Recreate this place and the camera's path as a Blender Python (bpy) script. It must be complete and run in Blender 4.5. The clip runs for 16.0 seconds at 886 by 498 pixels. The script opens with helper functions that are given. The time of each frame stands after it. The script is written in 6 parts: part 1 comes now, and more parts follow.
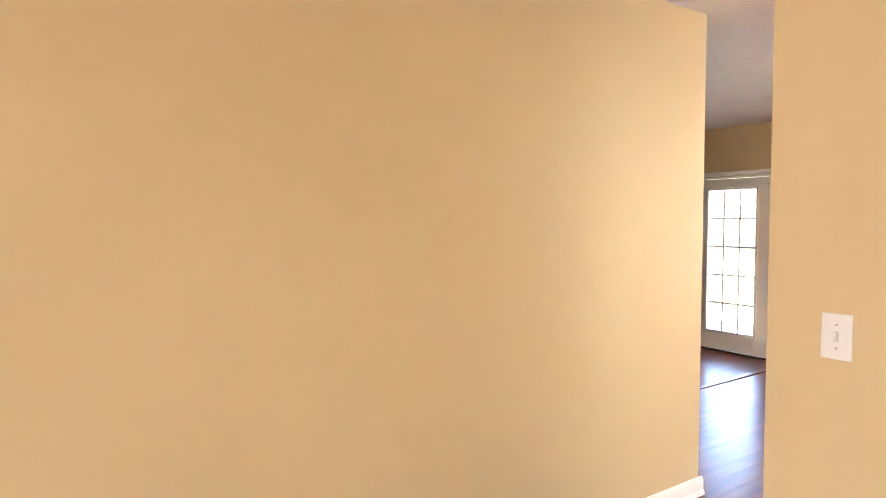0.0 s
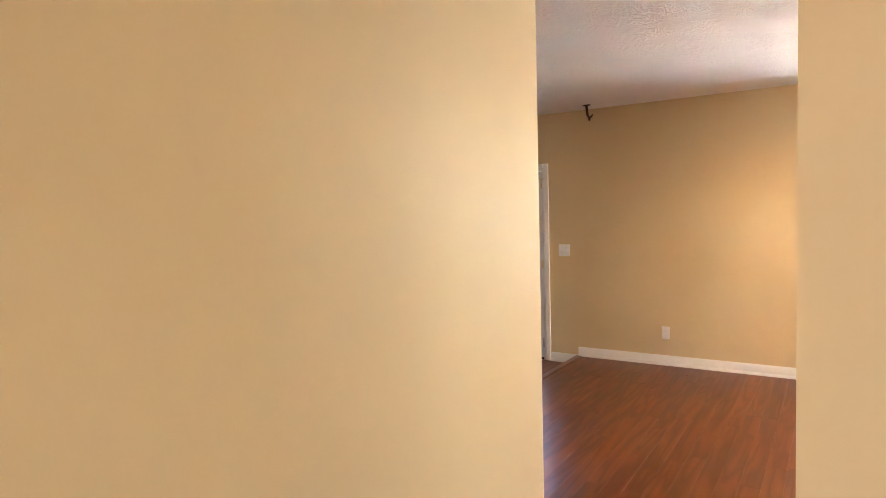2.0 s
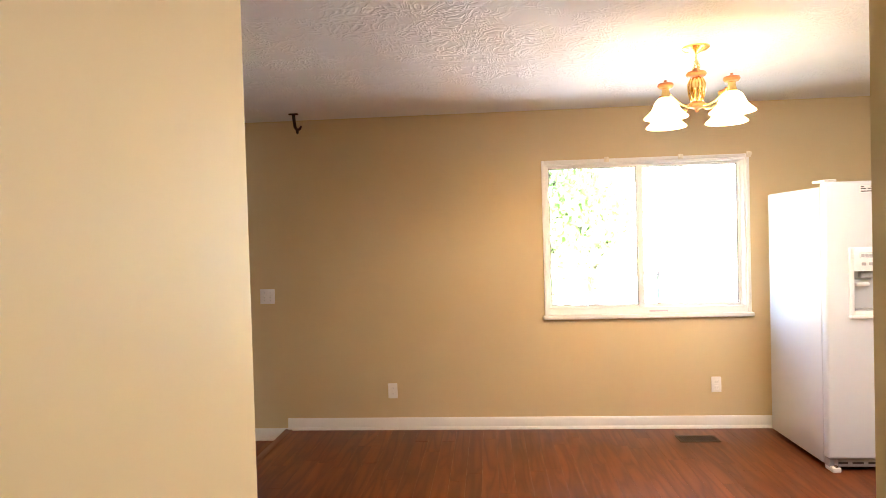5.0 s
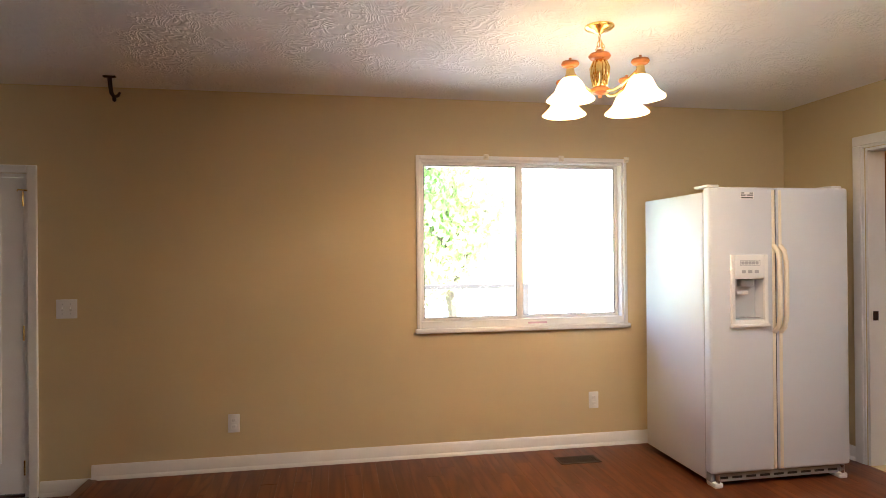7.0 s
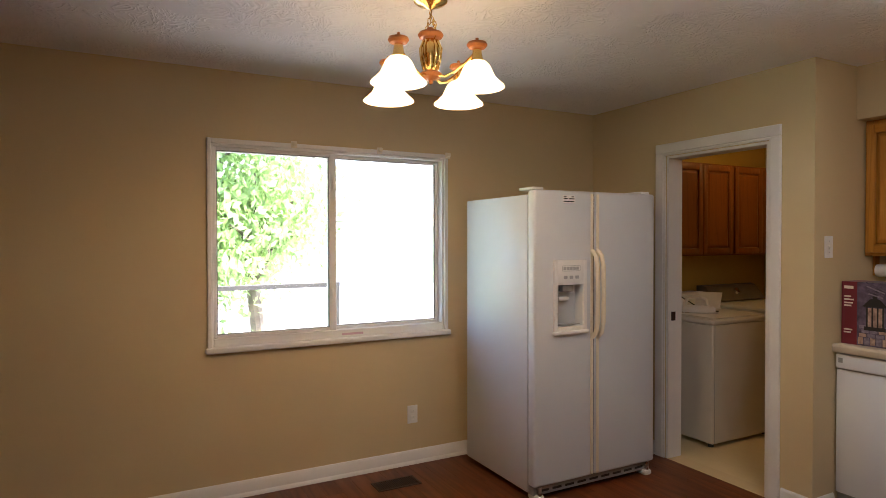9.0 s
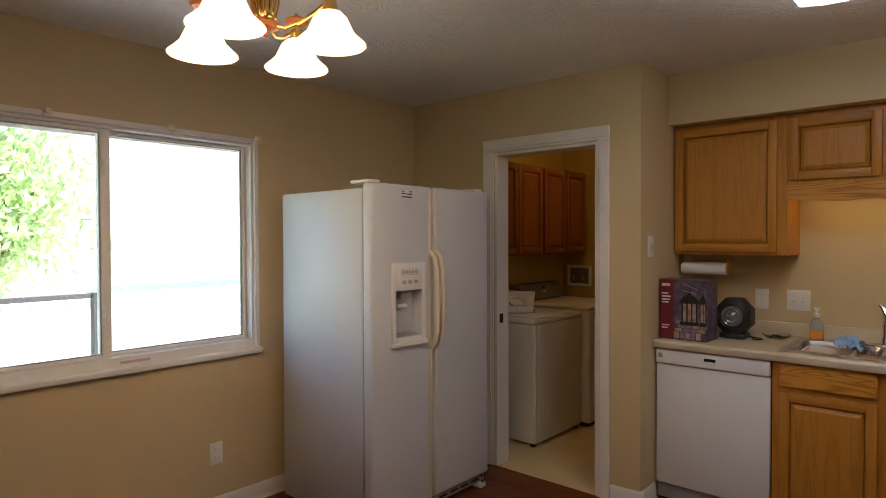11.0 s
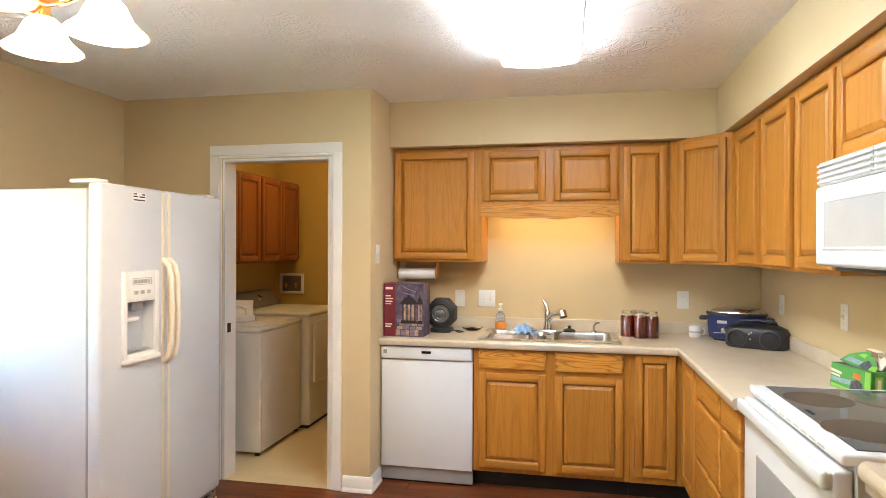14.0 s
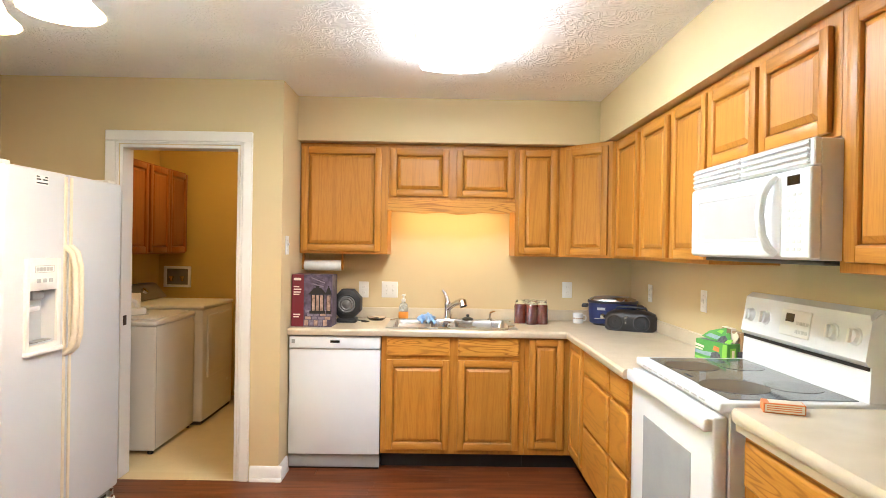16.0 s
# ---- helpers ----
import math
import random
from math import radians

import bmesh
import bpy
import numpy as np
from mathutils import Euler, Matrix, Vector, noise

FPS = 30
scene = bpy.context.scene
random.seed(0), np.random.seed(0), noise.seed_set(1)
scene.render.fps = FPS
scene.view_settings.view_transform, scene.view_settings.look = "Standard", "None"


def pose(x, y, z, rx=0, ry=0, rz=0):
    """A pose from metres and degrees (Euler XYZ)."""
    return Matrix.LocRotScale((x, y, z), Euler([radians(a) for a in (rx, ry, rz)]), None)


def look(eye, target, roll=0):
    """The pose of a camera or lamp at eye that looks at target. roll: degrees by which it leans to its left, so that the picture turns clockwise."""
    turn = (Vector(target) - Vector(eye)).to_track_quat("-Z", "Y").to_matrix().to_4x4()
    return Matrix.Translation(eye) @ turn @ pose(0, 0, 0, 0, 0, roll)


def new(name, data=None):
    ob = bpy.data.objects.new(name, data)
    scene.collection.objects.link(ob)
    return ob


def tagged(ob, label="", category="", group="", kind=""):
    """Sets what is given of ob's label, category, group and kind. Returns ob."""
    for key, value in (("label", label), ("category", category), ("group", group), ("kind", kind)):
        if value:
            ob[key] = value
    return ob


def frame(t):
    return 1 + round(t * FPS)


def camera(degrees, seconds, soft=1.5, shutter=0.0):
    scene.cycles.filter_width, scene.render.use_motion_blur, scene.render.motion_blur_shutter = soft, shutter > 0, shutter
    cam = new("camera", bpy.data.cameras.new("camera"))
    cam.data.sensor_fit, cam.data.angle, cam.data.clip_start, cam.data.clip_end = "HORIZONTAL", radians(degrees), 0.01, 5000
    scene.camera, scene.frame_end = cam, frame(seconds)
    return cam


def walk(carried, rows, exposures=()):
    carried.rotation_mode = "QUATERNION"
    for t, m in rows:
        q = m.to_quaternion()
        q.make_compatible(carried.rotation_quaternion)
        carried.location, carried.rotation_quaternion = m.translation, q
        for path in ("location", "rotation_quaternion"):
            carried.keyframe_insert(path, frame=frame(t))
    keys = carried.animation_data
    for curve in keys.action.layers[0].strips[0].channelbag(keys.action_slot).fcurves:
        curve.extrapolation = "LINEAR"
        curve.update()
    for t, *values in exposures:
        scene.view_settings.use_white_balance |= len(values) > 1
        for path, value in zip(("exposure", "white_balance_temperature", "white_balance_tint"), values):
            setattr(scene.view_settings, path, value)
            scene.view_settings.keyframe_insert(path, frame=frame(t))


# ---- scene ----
PATH = [
    (0, (0.512, 0.285, 1.422), (-0.603, -1.373, 1.325), -0.1),
    (0.5, (0.415, 0.067, 1.394), (-0.858, -1.473, 1.304), -0.4),
    (1, (0.245, -0.173, 1.393), (-1.188, -1.565, 1.3), -0.6),
    (1.5, (0.087, -0.36, 1.378), (-1.472, -1.609, 1.288), -1.1),
    (2, (-0.082, -0.556, 1.439), (-1.76, -1.639, 1.331), -1.5),
    (2.5, (-0.268, -0.681, 1.396), (-2.043, -1.599, 1.309), -2.0),
    (3, (-0.539, -0.836, 1.495), (-2.389, -1.586, 1.387), -2.4),
    (3.5, (-0.7, -0.904, 1.499), (-2.602, -1.514, 1.414), -2.5),
    (4, (-0.884, -0.969, 1.487), (-2.83, -1.426, 1.424), -2.1),
    (4.5, (-1.054, -1.048, 1.506), (-3.034, -1.326, 1.453), -1.9),
    (6.8, (-1.729, -1.172, 1.396), (-3.712, -0.910, 1.405), -0.5),
    (7, (-1.800, -1.206, 1.399), (-3.770, -0.858, 1.406), -0.5),
    (7.5, (-1.949, -1.205, 1.419), (-3.875, -0.667, 1.422), -0.6),
    (8, (-2.088, -1.210, 1.456), (-3.954, -0.491, 1.448), -0.6),
    (8.2, (-2.130, -1.195, 1.464), (-3.978, -0.413, 1.450), -0.6),
    (10.3, (-2.603, -0.999, 1.49), (-4.137, 0.283, 1.456), -0.1),
    (10.5, (-2.681, -1.006, 1.49), (-4.141, 0.361, 1.457), -0.4),
    (11, (-2.807, -1.032, 1.485), (-4.129, 0.467, 1.45), -0.2),
    (11.5, (-2.926, -1.093, 1.471), (-4.062, 0.553, 1.441), -0.1),
    (12, (-2.988, -1.129, 1.462), (-3.914, 0.644, 1.429), -0.1),
    (12.5, (-3.006, -1.126, 1.478), (-3.739, 0.734, 1.442), -0.3),
    (13, (-3.018, -1.17, 1.491), (-3.621, 0.736, 1.463), -0.3),
    (13.5, (-3.015, -1.256, 1.475), (-3.495, 0.685, 1.468), -0.0),
    (14, (-3.009, -1.339, 1.476), (-3.416, 0.619, 1.473), 0.2),
    (14.5, (-3.066, -1.414, 1.463), (-3.352, 0.565, 1.467), 0.4),
    (15, (-3.15, -1.478, 1.462), (-3.28, 0.518, 1.468), 0.4),
    (15.5, (-3.207, -1.528, 1.452), (-3.249, 0.472, 1.457), 0.7),
    (16, (-3.233, -1.547, 1.44), (-3.214, 0.453, 1.434), 0.9),
]
cam = camera(72.3, 16.0, soft=0.85)
# exposure and white balance follow the clip's camera
EXPOSURES = [
    (0, 5.20, 6270, 20), (1, 5.10, 6270, 20), (2.5, 4.95, 6270, 18), (4.5, 4.79, 6290, 18), (7, 3.87, 6300, 19), (8, 3.40, 6300, 19), (10.5, 2.45, 6270, 20),
    (11, 2.51, 6270, 20), (12, 3.10, 6270, 19), (13, 3.80, 6130, 17), (14, 4.38, 5780, 12), (15.5, 4.68, 5780, 11), (16, 4.68, 5780, 11),
]
walk(cam, [(t, look(eye, target, roll)) for t, eye, target, roll in PATH], EXPOSURES)

# ---- world, sun, large lights ----
SUN_EL, SUN_AZ = 58, 62           # degrees; azimuth counted from +y towards +x
world = bpy.data.worlds.new("sky")
scene.world = world
world.use_nodes = True
wn = world.node_tree.nodes
sky = wn.new("ShaderNodeTexSky")
sky.sky_type = "NISHITA"
sky.sun_disc = False
sky.dust_density = 1.0
sky.sun_elevation, sky.sun_rotation = radians(SUN_EL), radians(SUN_AZ)
world.node_tree.links.new(sky.outputs[0], wn["Background"].inputs[0])
wn["Background"].inputs[1].default_value = 0.15
sun = new("sun", bpy.data.lights.new("sun", "SUN"))
sun.data.energy, sun.data.angle, sun.data.color = 5.0, radians(0.5), (1.0, 0.95, 0.87)
se, sa = radians(SUN_EL), radians(SUN_AZ)
sun.matrix_world = look((0, 0, 20), (-math.sin(sa) * math.cos(se), -math.cos(sa) * math.cos(se), 20 - math.sin(se)))

CHANDELIER_W, TUBE_EMIT, SHADE_EMIT, VALANCE_W, FOYER_W = 0.62, 1.42, 0.56, 0.165, 15.0


def lamp(name, kind, m, energy, colour, **more):
    ob = new(name, bpy.data.lights.new(name, kind))
    ob.data.energy, ob.data.color = energy, colour
    if "radius" in more:
        ob.data.shadow_soft_size = more["radius"]
    if "size" in more:
        ob.data.shape, ob.data.size, ob.data.size_y = "RECTANGLE", more["size"][0], more["size"][1]
    ob.matrix_world = m
    return ob


# added daylight fill at an unseen entry-room opening, behind where the walk begins
lamp("entry_daylight", "AREA", look((7.8, 4.6, 1.5), (-0.5, -1.2, 1.2)), FOYER_W, (1.0, 0.94, 0.87), size=(2.6, 1.7))
lamp("laundry_bulb", "POINT", pose(-5.05, 3.35, 2.30), 0.47, (1.0, 0.62, 0.17), radius=0.08)
# tube under the valance over the sink
lamp("valance_light", "AREA", look((-3.14, 2.78, 1.742), (-3.14, 2.80, 0.0)), VALANCE_W, (1.0, 0.70, 0.27), size=(0.8, 0.10))

# ---- materials ----


def mat(name, base=(0.8, 0.8, 0.8), rough=0.5, metal=0.0, build=None, **inputs):
    m = bpy.data.materials.new(name)
    m.use_nodes = True
    nt = m.node_tree
    b = nt.nodes["Principled BSDF"]
    b.inputs["Base Color"].default_value = (*base, 1)
    b.inputs["Roughness"].default_value = rough
    b.inputs["Metallic"].default_value = metal
    for k, v in inputs.items():
        b.inputs[k.replace("_", " ")].default_value = v
    if build:
        build(nt, b)
    return m


def nd(nt, kind, **props):
    n = nt.nodes.new(kind)
    for k, v in props.items():
        if k == "vals":
            for a, c in v.items():
                n.inputs[a].default_value = c
        elif k == "operation":
            n.operation = v
        elif k == "data_type":
            n.data_type = v
        elif k == "blend_type":
            n.blend_type = v
    return n


def coords(nt, scale, space="Object", offset_random=False):
    tc = nt.nodes.new("ShaderNodeTexCoord")
    mp = nt.nodes.new("ShaderNodeMapping")
    mp.inputs["Scale"].default_value = scale
    nt.links.new(tc.outputs[space], mp.inputs["Vector"])
    if offset_random:
        oi = nt.nodes.new("ShaderNodeObjectInfo")
        mul = nd(nt, "ShaderNodeVectorMath", operation="MULTIPLY", vals={1: (37.0, 53.0, 29.0)})
        comb = nt.nodes.new("ShaderNodeCombineXYZ")
        for i in range(3):
            nt.links.new(oi.outputs["Random"], comb.inputs[i])
        nt.links.new(comb.outputs[0], mul.inputs[0])
        nt.links.new(mul.outputs[0], mp.inputs["Location"])
    return mp.outputs[0]


def ramp(nt, fac, stops):
    r = nt.nodes.new("ShaderNodeValToRGB")
    e = r.color_ramp.elements
    while len(e) < len(stops):
        e.new(0.5)
    for i, (p, c) in enumerate(stops):
        e[i].position, e[i].color = p, (*c, 1)
    nt.links.new(fac, r.inputs[0])
    return r.outputs[0]


def noise_tex(nt, vec, scale, detail=3.0, rough=0.5, dist=0.0):
    n = nt.nodes.new("ShaderNodeTexNoise")
    n.inputs["Scale"].default_value, n.inputs["Detail"].default_value = scale, detail
    n.inputs["Roughness"].default_value, n.inputs["Distortion"].default_value = rough, dist
    nt.links.new(vec, n.inputs["Vector"])
    return n.outputs["Fac"]


def bump(nt, b, height, strength, distance):
    bp = nt.nodes.new("ShaderNodeBump")
    bp.inputs["Strength"].default_value, bp.inputs["Distance"].default_value = strength, distance
    nt.links.new(height, bp.inputs["Height"])
    nt.links.new(bp.outputs[0], b.inputs["Normal"])


def mixc(nt, fac, a, c, mode="MIX"):
    m = nd(nt, "ShaderNodeMix", data_type="RGBA", blend_type=mode)
    for sock, v in ((m.inputs[0], fac), (m.inputs[6], a), (m.inputs[7], c)):
        if isinstance(v, (int, float)):
            sock.default_value = v
        elif isinstance(v, tuple):
            sock.default_value = (*v, 1)
        else:
            nt.links.new(v, sock)
    return m.outputs[2]


def mathn(nt, op, a, c=0.0):
    m = nd(nt, "ShaderNodeMath", operation=op)
    for sock, v in ((m.inputs[0], a), (m.inputs[1], c)):
        if isinstance(v, (int, float)):
            sock.default_value = v
        else:
            nt.links.new(v, sock)
    return m.outputs[0]


def varied(lo, hi, scale=3.0, fine=60.0, relief=0.15, depth=0.001, r0=0.4, r1=0.5):
    """Two-scale variation between two close colours, with a fine relief."""
    def build(nt, b):
        v = coords(nt, (1, 1, 1))
        big, small = noise_tex(nt, v, scale, 3), noise_tex(nt, v, fine, 3)
        f = mathn(nt, "ADD", mathn(nt, "MULTIPLY", big, 0.75), mathn(nt, "MULTIPLY", small, 0.25))
        nt.links.new(ramp(nt, f, [(0.3, lo), (0.7, hi)]), b.inputs["Base Color"])
        rr = nt.nodes.new("ShaderNodeMapRange")
        rr.inputs[3].default_value, rr.inputs[4].default_value = r0, r1
        nt.links.new(big, rr.inputs[0])
        nt.links.new(rr.outputs[0], b.inputs["Roughness"])
        bump(nt, b, small, relief, depth)
    return build


def oak(axis, light=1.0, tone=(1.0, 1.0, 1.0), contrast=0.29, stretch=0.06):
    """Oak: dark pores along the grain and slow cathedral bands, each piece cut from another place."""
    def build(nt, b):
        s = {"z": (1, 1, stretch), "x": (stretch, 1, 1)}[axis]
        v = coords(nt, s, offset_random=True)
        bands = noise_tex(nt, v, 8.0 if contrast < 0.9 else 15.0, 1.5, 0.45, 0.5)
        ring = mathn(nt, "PINGPONG", mathn(nt, "MULTIPLY", bands, 17.0), 1.0)
        pores = noise_tex(nt, v, 190.0, 2.0, 0.6)
        patch = noise_tex(nt, v, 3.0, 2.0)
        cols = [tuple(c * light * t for c, t in zip(col, tone)) for col in ((0.550, 0.250, 0.036), (0.470, 0.194, 0.024), (0.240, 0.082, 0.008))]
        base = ramp(nt, ring, [(0.0, cols[2]), (0.08, cols[2]), (0.30, cols[1]), (0.5, cols[0])])
        base = mixc(nt, contrast, mixc(nt, 0.35, cols[0], cols[1]), base)
        base = mixc(nt, mathn(nt, "MULTIPLY", patch, 0.6), base, cols[1])
        dark = ramp(nt, pores, [(0.36, (0.78, 0.70, 0.60)), (0.54, (1, 1, 1))])
        oi = nt.nodes.new("ShaderNodeObjectInfo")
        shade = ramp(nt, oi.outputs["Random"], [(0.0, (0.86, 0.84, 0.80)), (1.0, (1.06, 1.04, 1.0))])
        c = mixc(nt, 0.45, base, dark, "MULTIPLY")
        c = mixc(nt, 0.9, c, shade, "MULTIPLY")
        nt.links.new(c, b.inputs["Base Color"])
        bump(nt, b, pores, 0.12, 0.0008)
    return build


def paint_wall(lo, hi):
    def build(nt, b):
        v = coords(nt, (1, 1, 1))
        big, orange = noise_tex(nt, v, 1.3, 3), noise_tex(nt, v, 170.0, 2)
        nt.links.new(ramp(nt, big, [(0.3, lo), (0.7, hi)]), b.inputs["Base Color"])
        bump(nt, b, orange, 0.10, 0.0012)
    return build


def stomped(nt, b):
    """Stomp-brush ceiling plaster: short curled ridges."""
    v = coords(nt, (1, 1, 1))
    w = nt.nodes.new("ShaderNodeTexNoise")
    w.inputs["Scale"].default_value, w.inputs["Detail"].default_value = 5.0, 1.0
    nt.links.new(v, w.inputs["Vector"])
    off = nd(nt, "ShaderNodeVectorMath", operation="MULTIPLY_ADD", vals={1: (0.35, 0.35, 0.35)})
    nt.links.new(w.outputs["Color"], off.inputs[0])
    nt.links.new(v, off.inputs[2])
    ridged = noise_tex(nt, off.outputs[0], 17.0, 1.5, 0.45, 1.1)
    ridge = mathn(nt, "ABSOLUTE", mathn(nt, "SUBTRACT", ridged, 0.5))
    h = ramp(nt, ridge, [(0.0, (1, 1, 1)), (0.12, (0, 0, 0))])
    patch = ramp(nt, noise_tex(nt, v, 4.0, 2), [(0.38, (0, 0, 0)), (0.55, (1, 1, 1))])
    both = mixc(nt, 1.0, h, patch, "MULTIPLY")
    nt.links.new(ramp(nt, noise_tex(nt, v, 2.0, 2), [(0.3, (0.84, 0.83, 0.81)), (0.7, (0.89, 0.88, 0.86))]), b.inputs["Base Color"])
    bump(nt, b, both, 0.55, 0.008)


def plank_wood(nt, b):
    v = coords(nt, (0.10, 1, 1), offset_random=True)
    bands = noise_tex(nt, v, 14.0, 1.0, 0.5, 0.5)
    pores = noise_tex(nt, v, 220.0, 2.0, 0.6)
    ring = mathn(nt, "PINGPONG", mathn(nt, "MULTIPLY", bands, 4.0), 1.0)
    base = ramp(nt, ring, [(0.0, (0.108, 0.030, 0.0105)), (0.45, (0.164, 0.048, 0.0155)), (1.0, (0.192, 0.061, 0.0190))])
    oi = nt.nodes.new("ShaderNodeObjectInfo")
    shade = ramp(nt, oi.outputs["Random"], [(0.0, (0.86, 0.84, 0.82)), (1.0, (1.08, 1.06, 1.04))])
    c = mixc(nt, 1.0, base, shade, "MULTIPLY")
    c = mixc(nt, 0.25, c, ramp(nt, pores, [(0.4, (0.6, 0.55, 0.52)), (0.6, (1, 1, 1))]), "MULTIPLY")
    nt.links.new(c, b.inputs["Base Color"])
    # hand-scraped surface: shallow waves along the board
    bump(nt, b, noise_tex(nt, v, 26.0, 2.0, 0.5, 0.3), 0.16, 0.004)


def speckle(lo, hi, dark):
    def build(nt, b):
        v = coords(nt, (1, 1, 1))
        base = ramp(nt, noise_tex(nt, v, 9.0, 3), [(0.35, lo), (0.65, hi)])
        sp = ramp(nt, noise_tex(nt, v, 420.0, 1), [(0.30, dark), (0.42, (1, 1, 1))])
        nt.links.new(mixc(nt, 0.5, base, sp, "MULTIPLY"), b.inputs["Base Color"])
        bump(nt, b, noise_tex(nt, v, 300.0, 1), 0.04, 0.0006)
    return build


M_WALL = mat("tan wall paint", rough=0.55, build=paint_wall((0.605, 0.475, 0.265), (0.645, 0.51, 0.29)))
# laundry walls: a more saturated yellow than the tan rooms
M_OCHRE = mat("ochre wall colour", rough=0.45, build=paint_wall((0.53, 0.355, 0.075), (0.57, 0.385, 0.095)))
M_CEIL = mat("textured white ceiling", rough=0.85, build=stomped)
M_TRIM = mat("white trim paint", rough=0.32, build=varied((0.76, 0.74, 0.70), (0.82, 0.80, 0.76), 4, 90, 0.05))
M_PLANK = mat("red-brown laminate", rough=0.30, build=plank_wood, Specular_IOR_Level=0.20)
M_SUB = mat("dark underlay", (0.02, 0.008, 0.005), 0.8)
M_VINYL = mat("cream sheet vinyl", rough=0.35, build=varied((0.60, 0.48, 0.25), (0.68, 0.55, 0.31), 5, 60, 0.05))
M_OAK = mat("honey oak upright grain", rough=0.42, build=oak("z"), Coat_Weight=0.08, Coat_Roughness=0.25, Specular_IOR_Level=0.35)
M_OAKH = mat("honey oak level grain", rough=0.42, build=oak("x"), Coat_Weight=0.08, Coat_Roughness=0.25, Specular_IOR_Level=0.35)
M_OAKFIG = mat("boldly figured level oak", rough=0.42, build=oak("x", 1.15, (1.0, 1.05, 1.15), 0.92, 0.10), Coat_Weight=0.08, Coat_Roughness=0.25, Specular_IOR_Level=0.35)
M_OAKSOFT = mat("softly figured level oak", rough=0.42, build=oak("x", 1.0, (1.0, 1.0, 1.0), 0.42, 0.16), Coat_Weight=0.08, Coat_Roughness=0.25, Specular_IOR_Level=0.35)
M_OAKDARK = mat("red-brown stained oak", rough=0.40, build=oak("z", 0.50, (1.0, 0.68, 0.58)), Coat_Weight=0.08, Coat_Roughness=0.25, Specular_IOR_Level=0.35)
M_CTR = mat("beige laminate counter", rough=0.30, build=speckle((0.60, 0.51, 0.37), (0.66, 0.57, 0.43), (0.62, 0.55, 0.45)))
M_TOE = mat("black toe kick", (0.012, 0.010, 0.009), 0.6)
M_WHITE = mat("white enamel", rough=0.22, build=varied((0.73, 0.74, 0.755), (0.77, 0.78, 0.795), 2, 120, 0.03), Coat_Weight=0.3)
M_PEBBLE = mat("pebbled white enamel", rough=0.34, build=varied((0.595, 0.615, 0.640), (0.635, 0.655, 0.680), 2, 260, 0.22, 0.0012, 0.3, 0.4))
M_CREAM = mat("yellowed cream plastic", rough=0.35, build=varied((0.74, 0.66, 0.50), (0.80, 0.73, 0.58), 6, 120, 0.04))
M_PLASTIC = mat("white plastic", rough=0.35, build=varied((0.76, 0.75, 0.72), (0.82, 0.81, 0.78), 8, 150, 0.04))
M_GREY = mat("grey plastic", rough=0.45, build=varied((0.30, 0.30, 0.29), (0.36, 0.36, 0.35), 8, 150, 0.05))
M_LGREY = mat("light grey print", (0.45, 0.45, 0.44), 0.5)
M_DARK = mat("dark recess", (0.015, 0.014, 0.013), 0.6)
M_BLACK = mat("black plastic", rough=0.35, build=varied((0.012, 0.012, 0.013), (0.022, 0.022, 0.024), 10, 200, 0.08))
M_BRASS = mat("polished brass", (0.83, 0.60, 0.22), 0.18, 1.0, build=varied((0.80, 0.56, 0.18), (0.88, 0.66, 0.28), 12, 200, 0.03, 0.0005, 0.15, 0.25))
M_CHERRY = mat("orange-red turned wood", rough=0.3, build=varied((0.42, 0.13, 0.03), (0.52, 0.19, 0.05), 20, 160, 0.06))
M_CHROME = mat("chrome", (0.72, 0.72, 0.73), 0.09, 1.0, build=varied((0.66, 0.66, 0.68), (0.76, 0.76, 0.77), 20, 200, 0.02, 0.0004, 0.07, 0.14))
M_STEEL = mat("brushed stainless steel", (0.58, 0.58, 0.57), 0.28, 1.0, build=varied((0.52, 0.52, 0.51), (0.62, 0.62, 0.60), 9, 240, 0.05, 0.0005, 0.22, 0.34))
M_IRON = mat("dark bronze metal", (0.045, 0.022, 0.014), 0.45, 0.6)
M_GLASSTOP = mat("black ceramic cooktop", rough=0.06, build=varied((0.10, 0.11, 0.12), (0.13, 0.14, 0.15), 3, 300, 0.0, 0.0003, 0.05, 0.09))
M_BURNER = mat("printed burner ring", rough=0.3, build=varied((0.085, 0.066, 0.050), (0.115, 0.090, 0.070), 30, 300, 0.0, 0.0003, 0.28, 0.36), Specular_IOR_Level=0.15)
# back burner marks: greyed in colour for the reflection that hides them
M_BURNER_GLARE = mat("burner print dulled by reflection", rough=0.16, build=varied((0.085, 0.085, 0.085), (0.105, 0.10, 0.10), 30, 300, 0.0, 0.0003, 0.12, 0.2), Specular_IOR_Level=0.4)
M_OVENGLASS = mat("grey oven window", rough=0.12, build=varied((0.36, 0.37, 0.38), (0.42, 0.43, 0.44), 5, 200, 0.0, 0.0003, 0.10, 0.16))
M_MWGLASS = mat("pale microwave window", rough=0.18, build=varied((0.44, 0.44, 0.44), (0.50, 0.50, 0.50), 5, 200, 0.0, 0.0003, 0.15, 0.22))
M_DISPLAY = mat("dark display", (0.008, 0.010, 0.008), 0.15)
M_NAVY = mat("navy enamel", rough=0.2, build=varied((0.008, 0.016, 0.085), (0.014, 0.026, 0.12), 8, 200, 0.03))
M_PAPER = mat("white paper towel", rough=0.95, build=varied((0.78, 0.77, 0.74), (0.84, 0.83, 0.80), 30, 150, 0.4, 0.002))
M_MAROON = mat("maroon carton print", (0.16, 0.014, 0.025), 0.4)
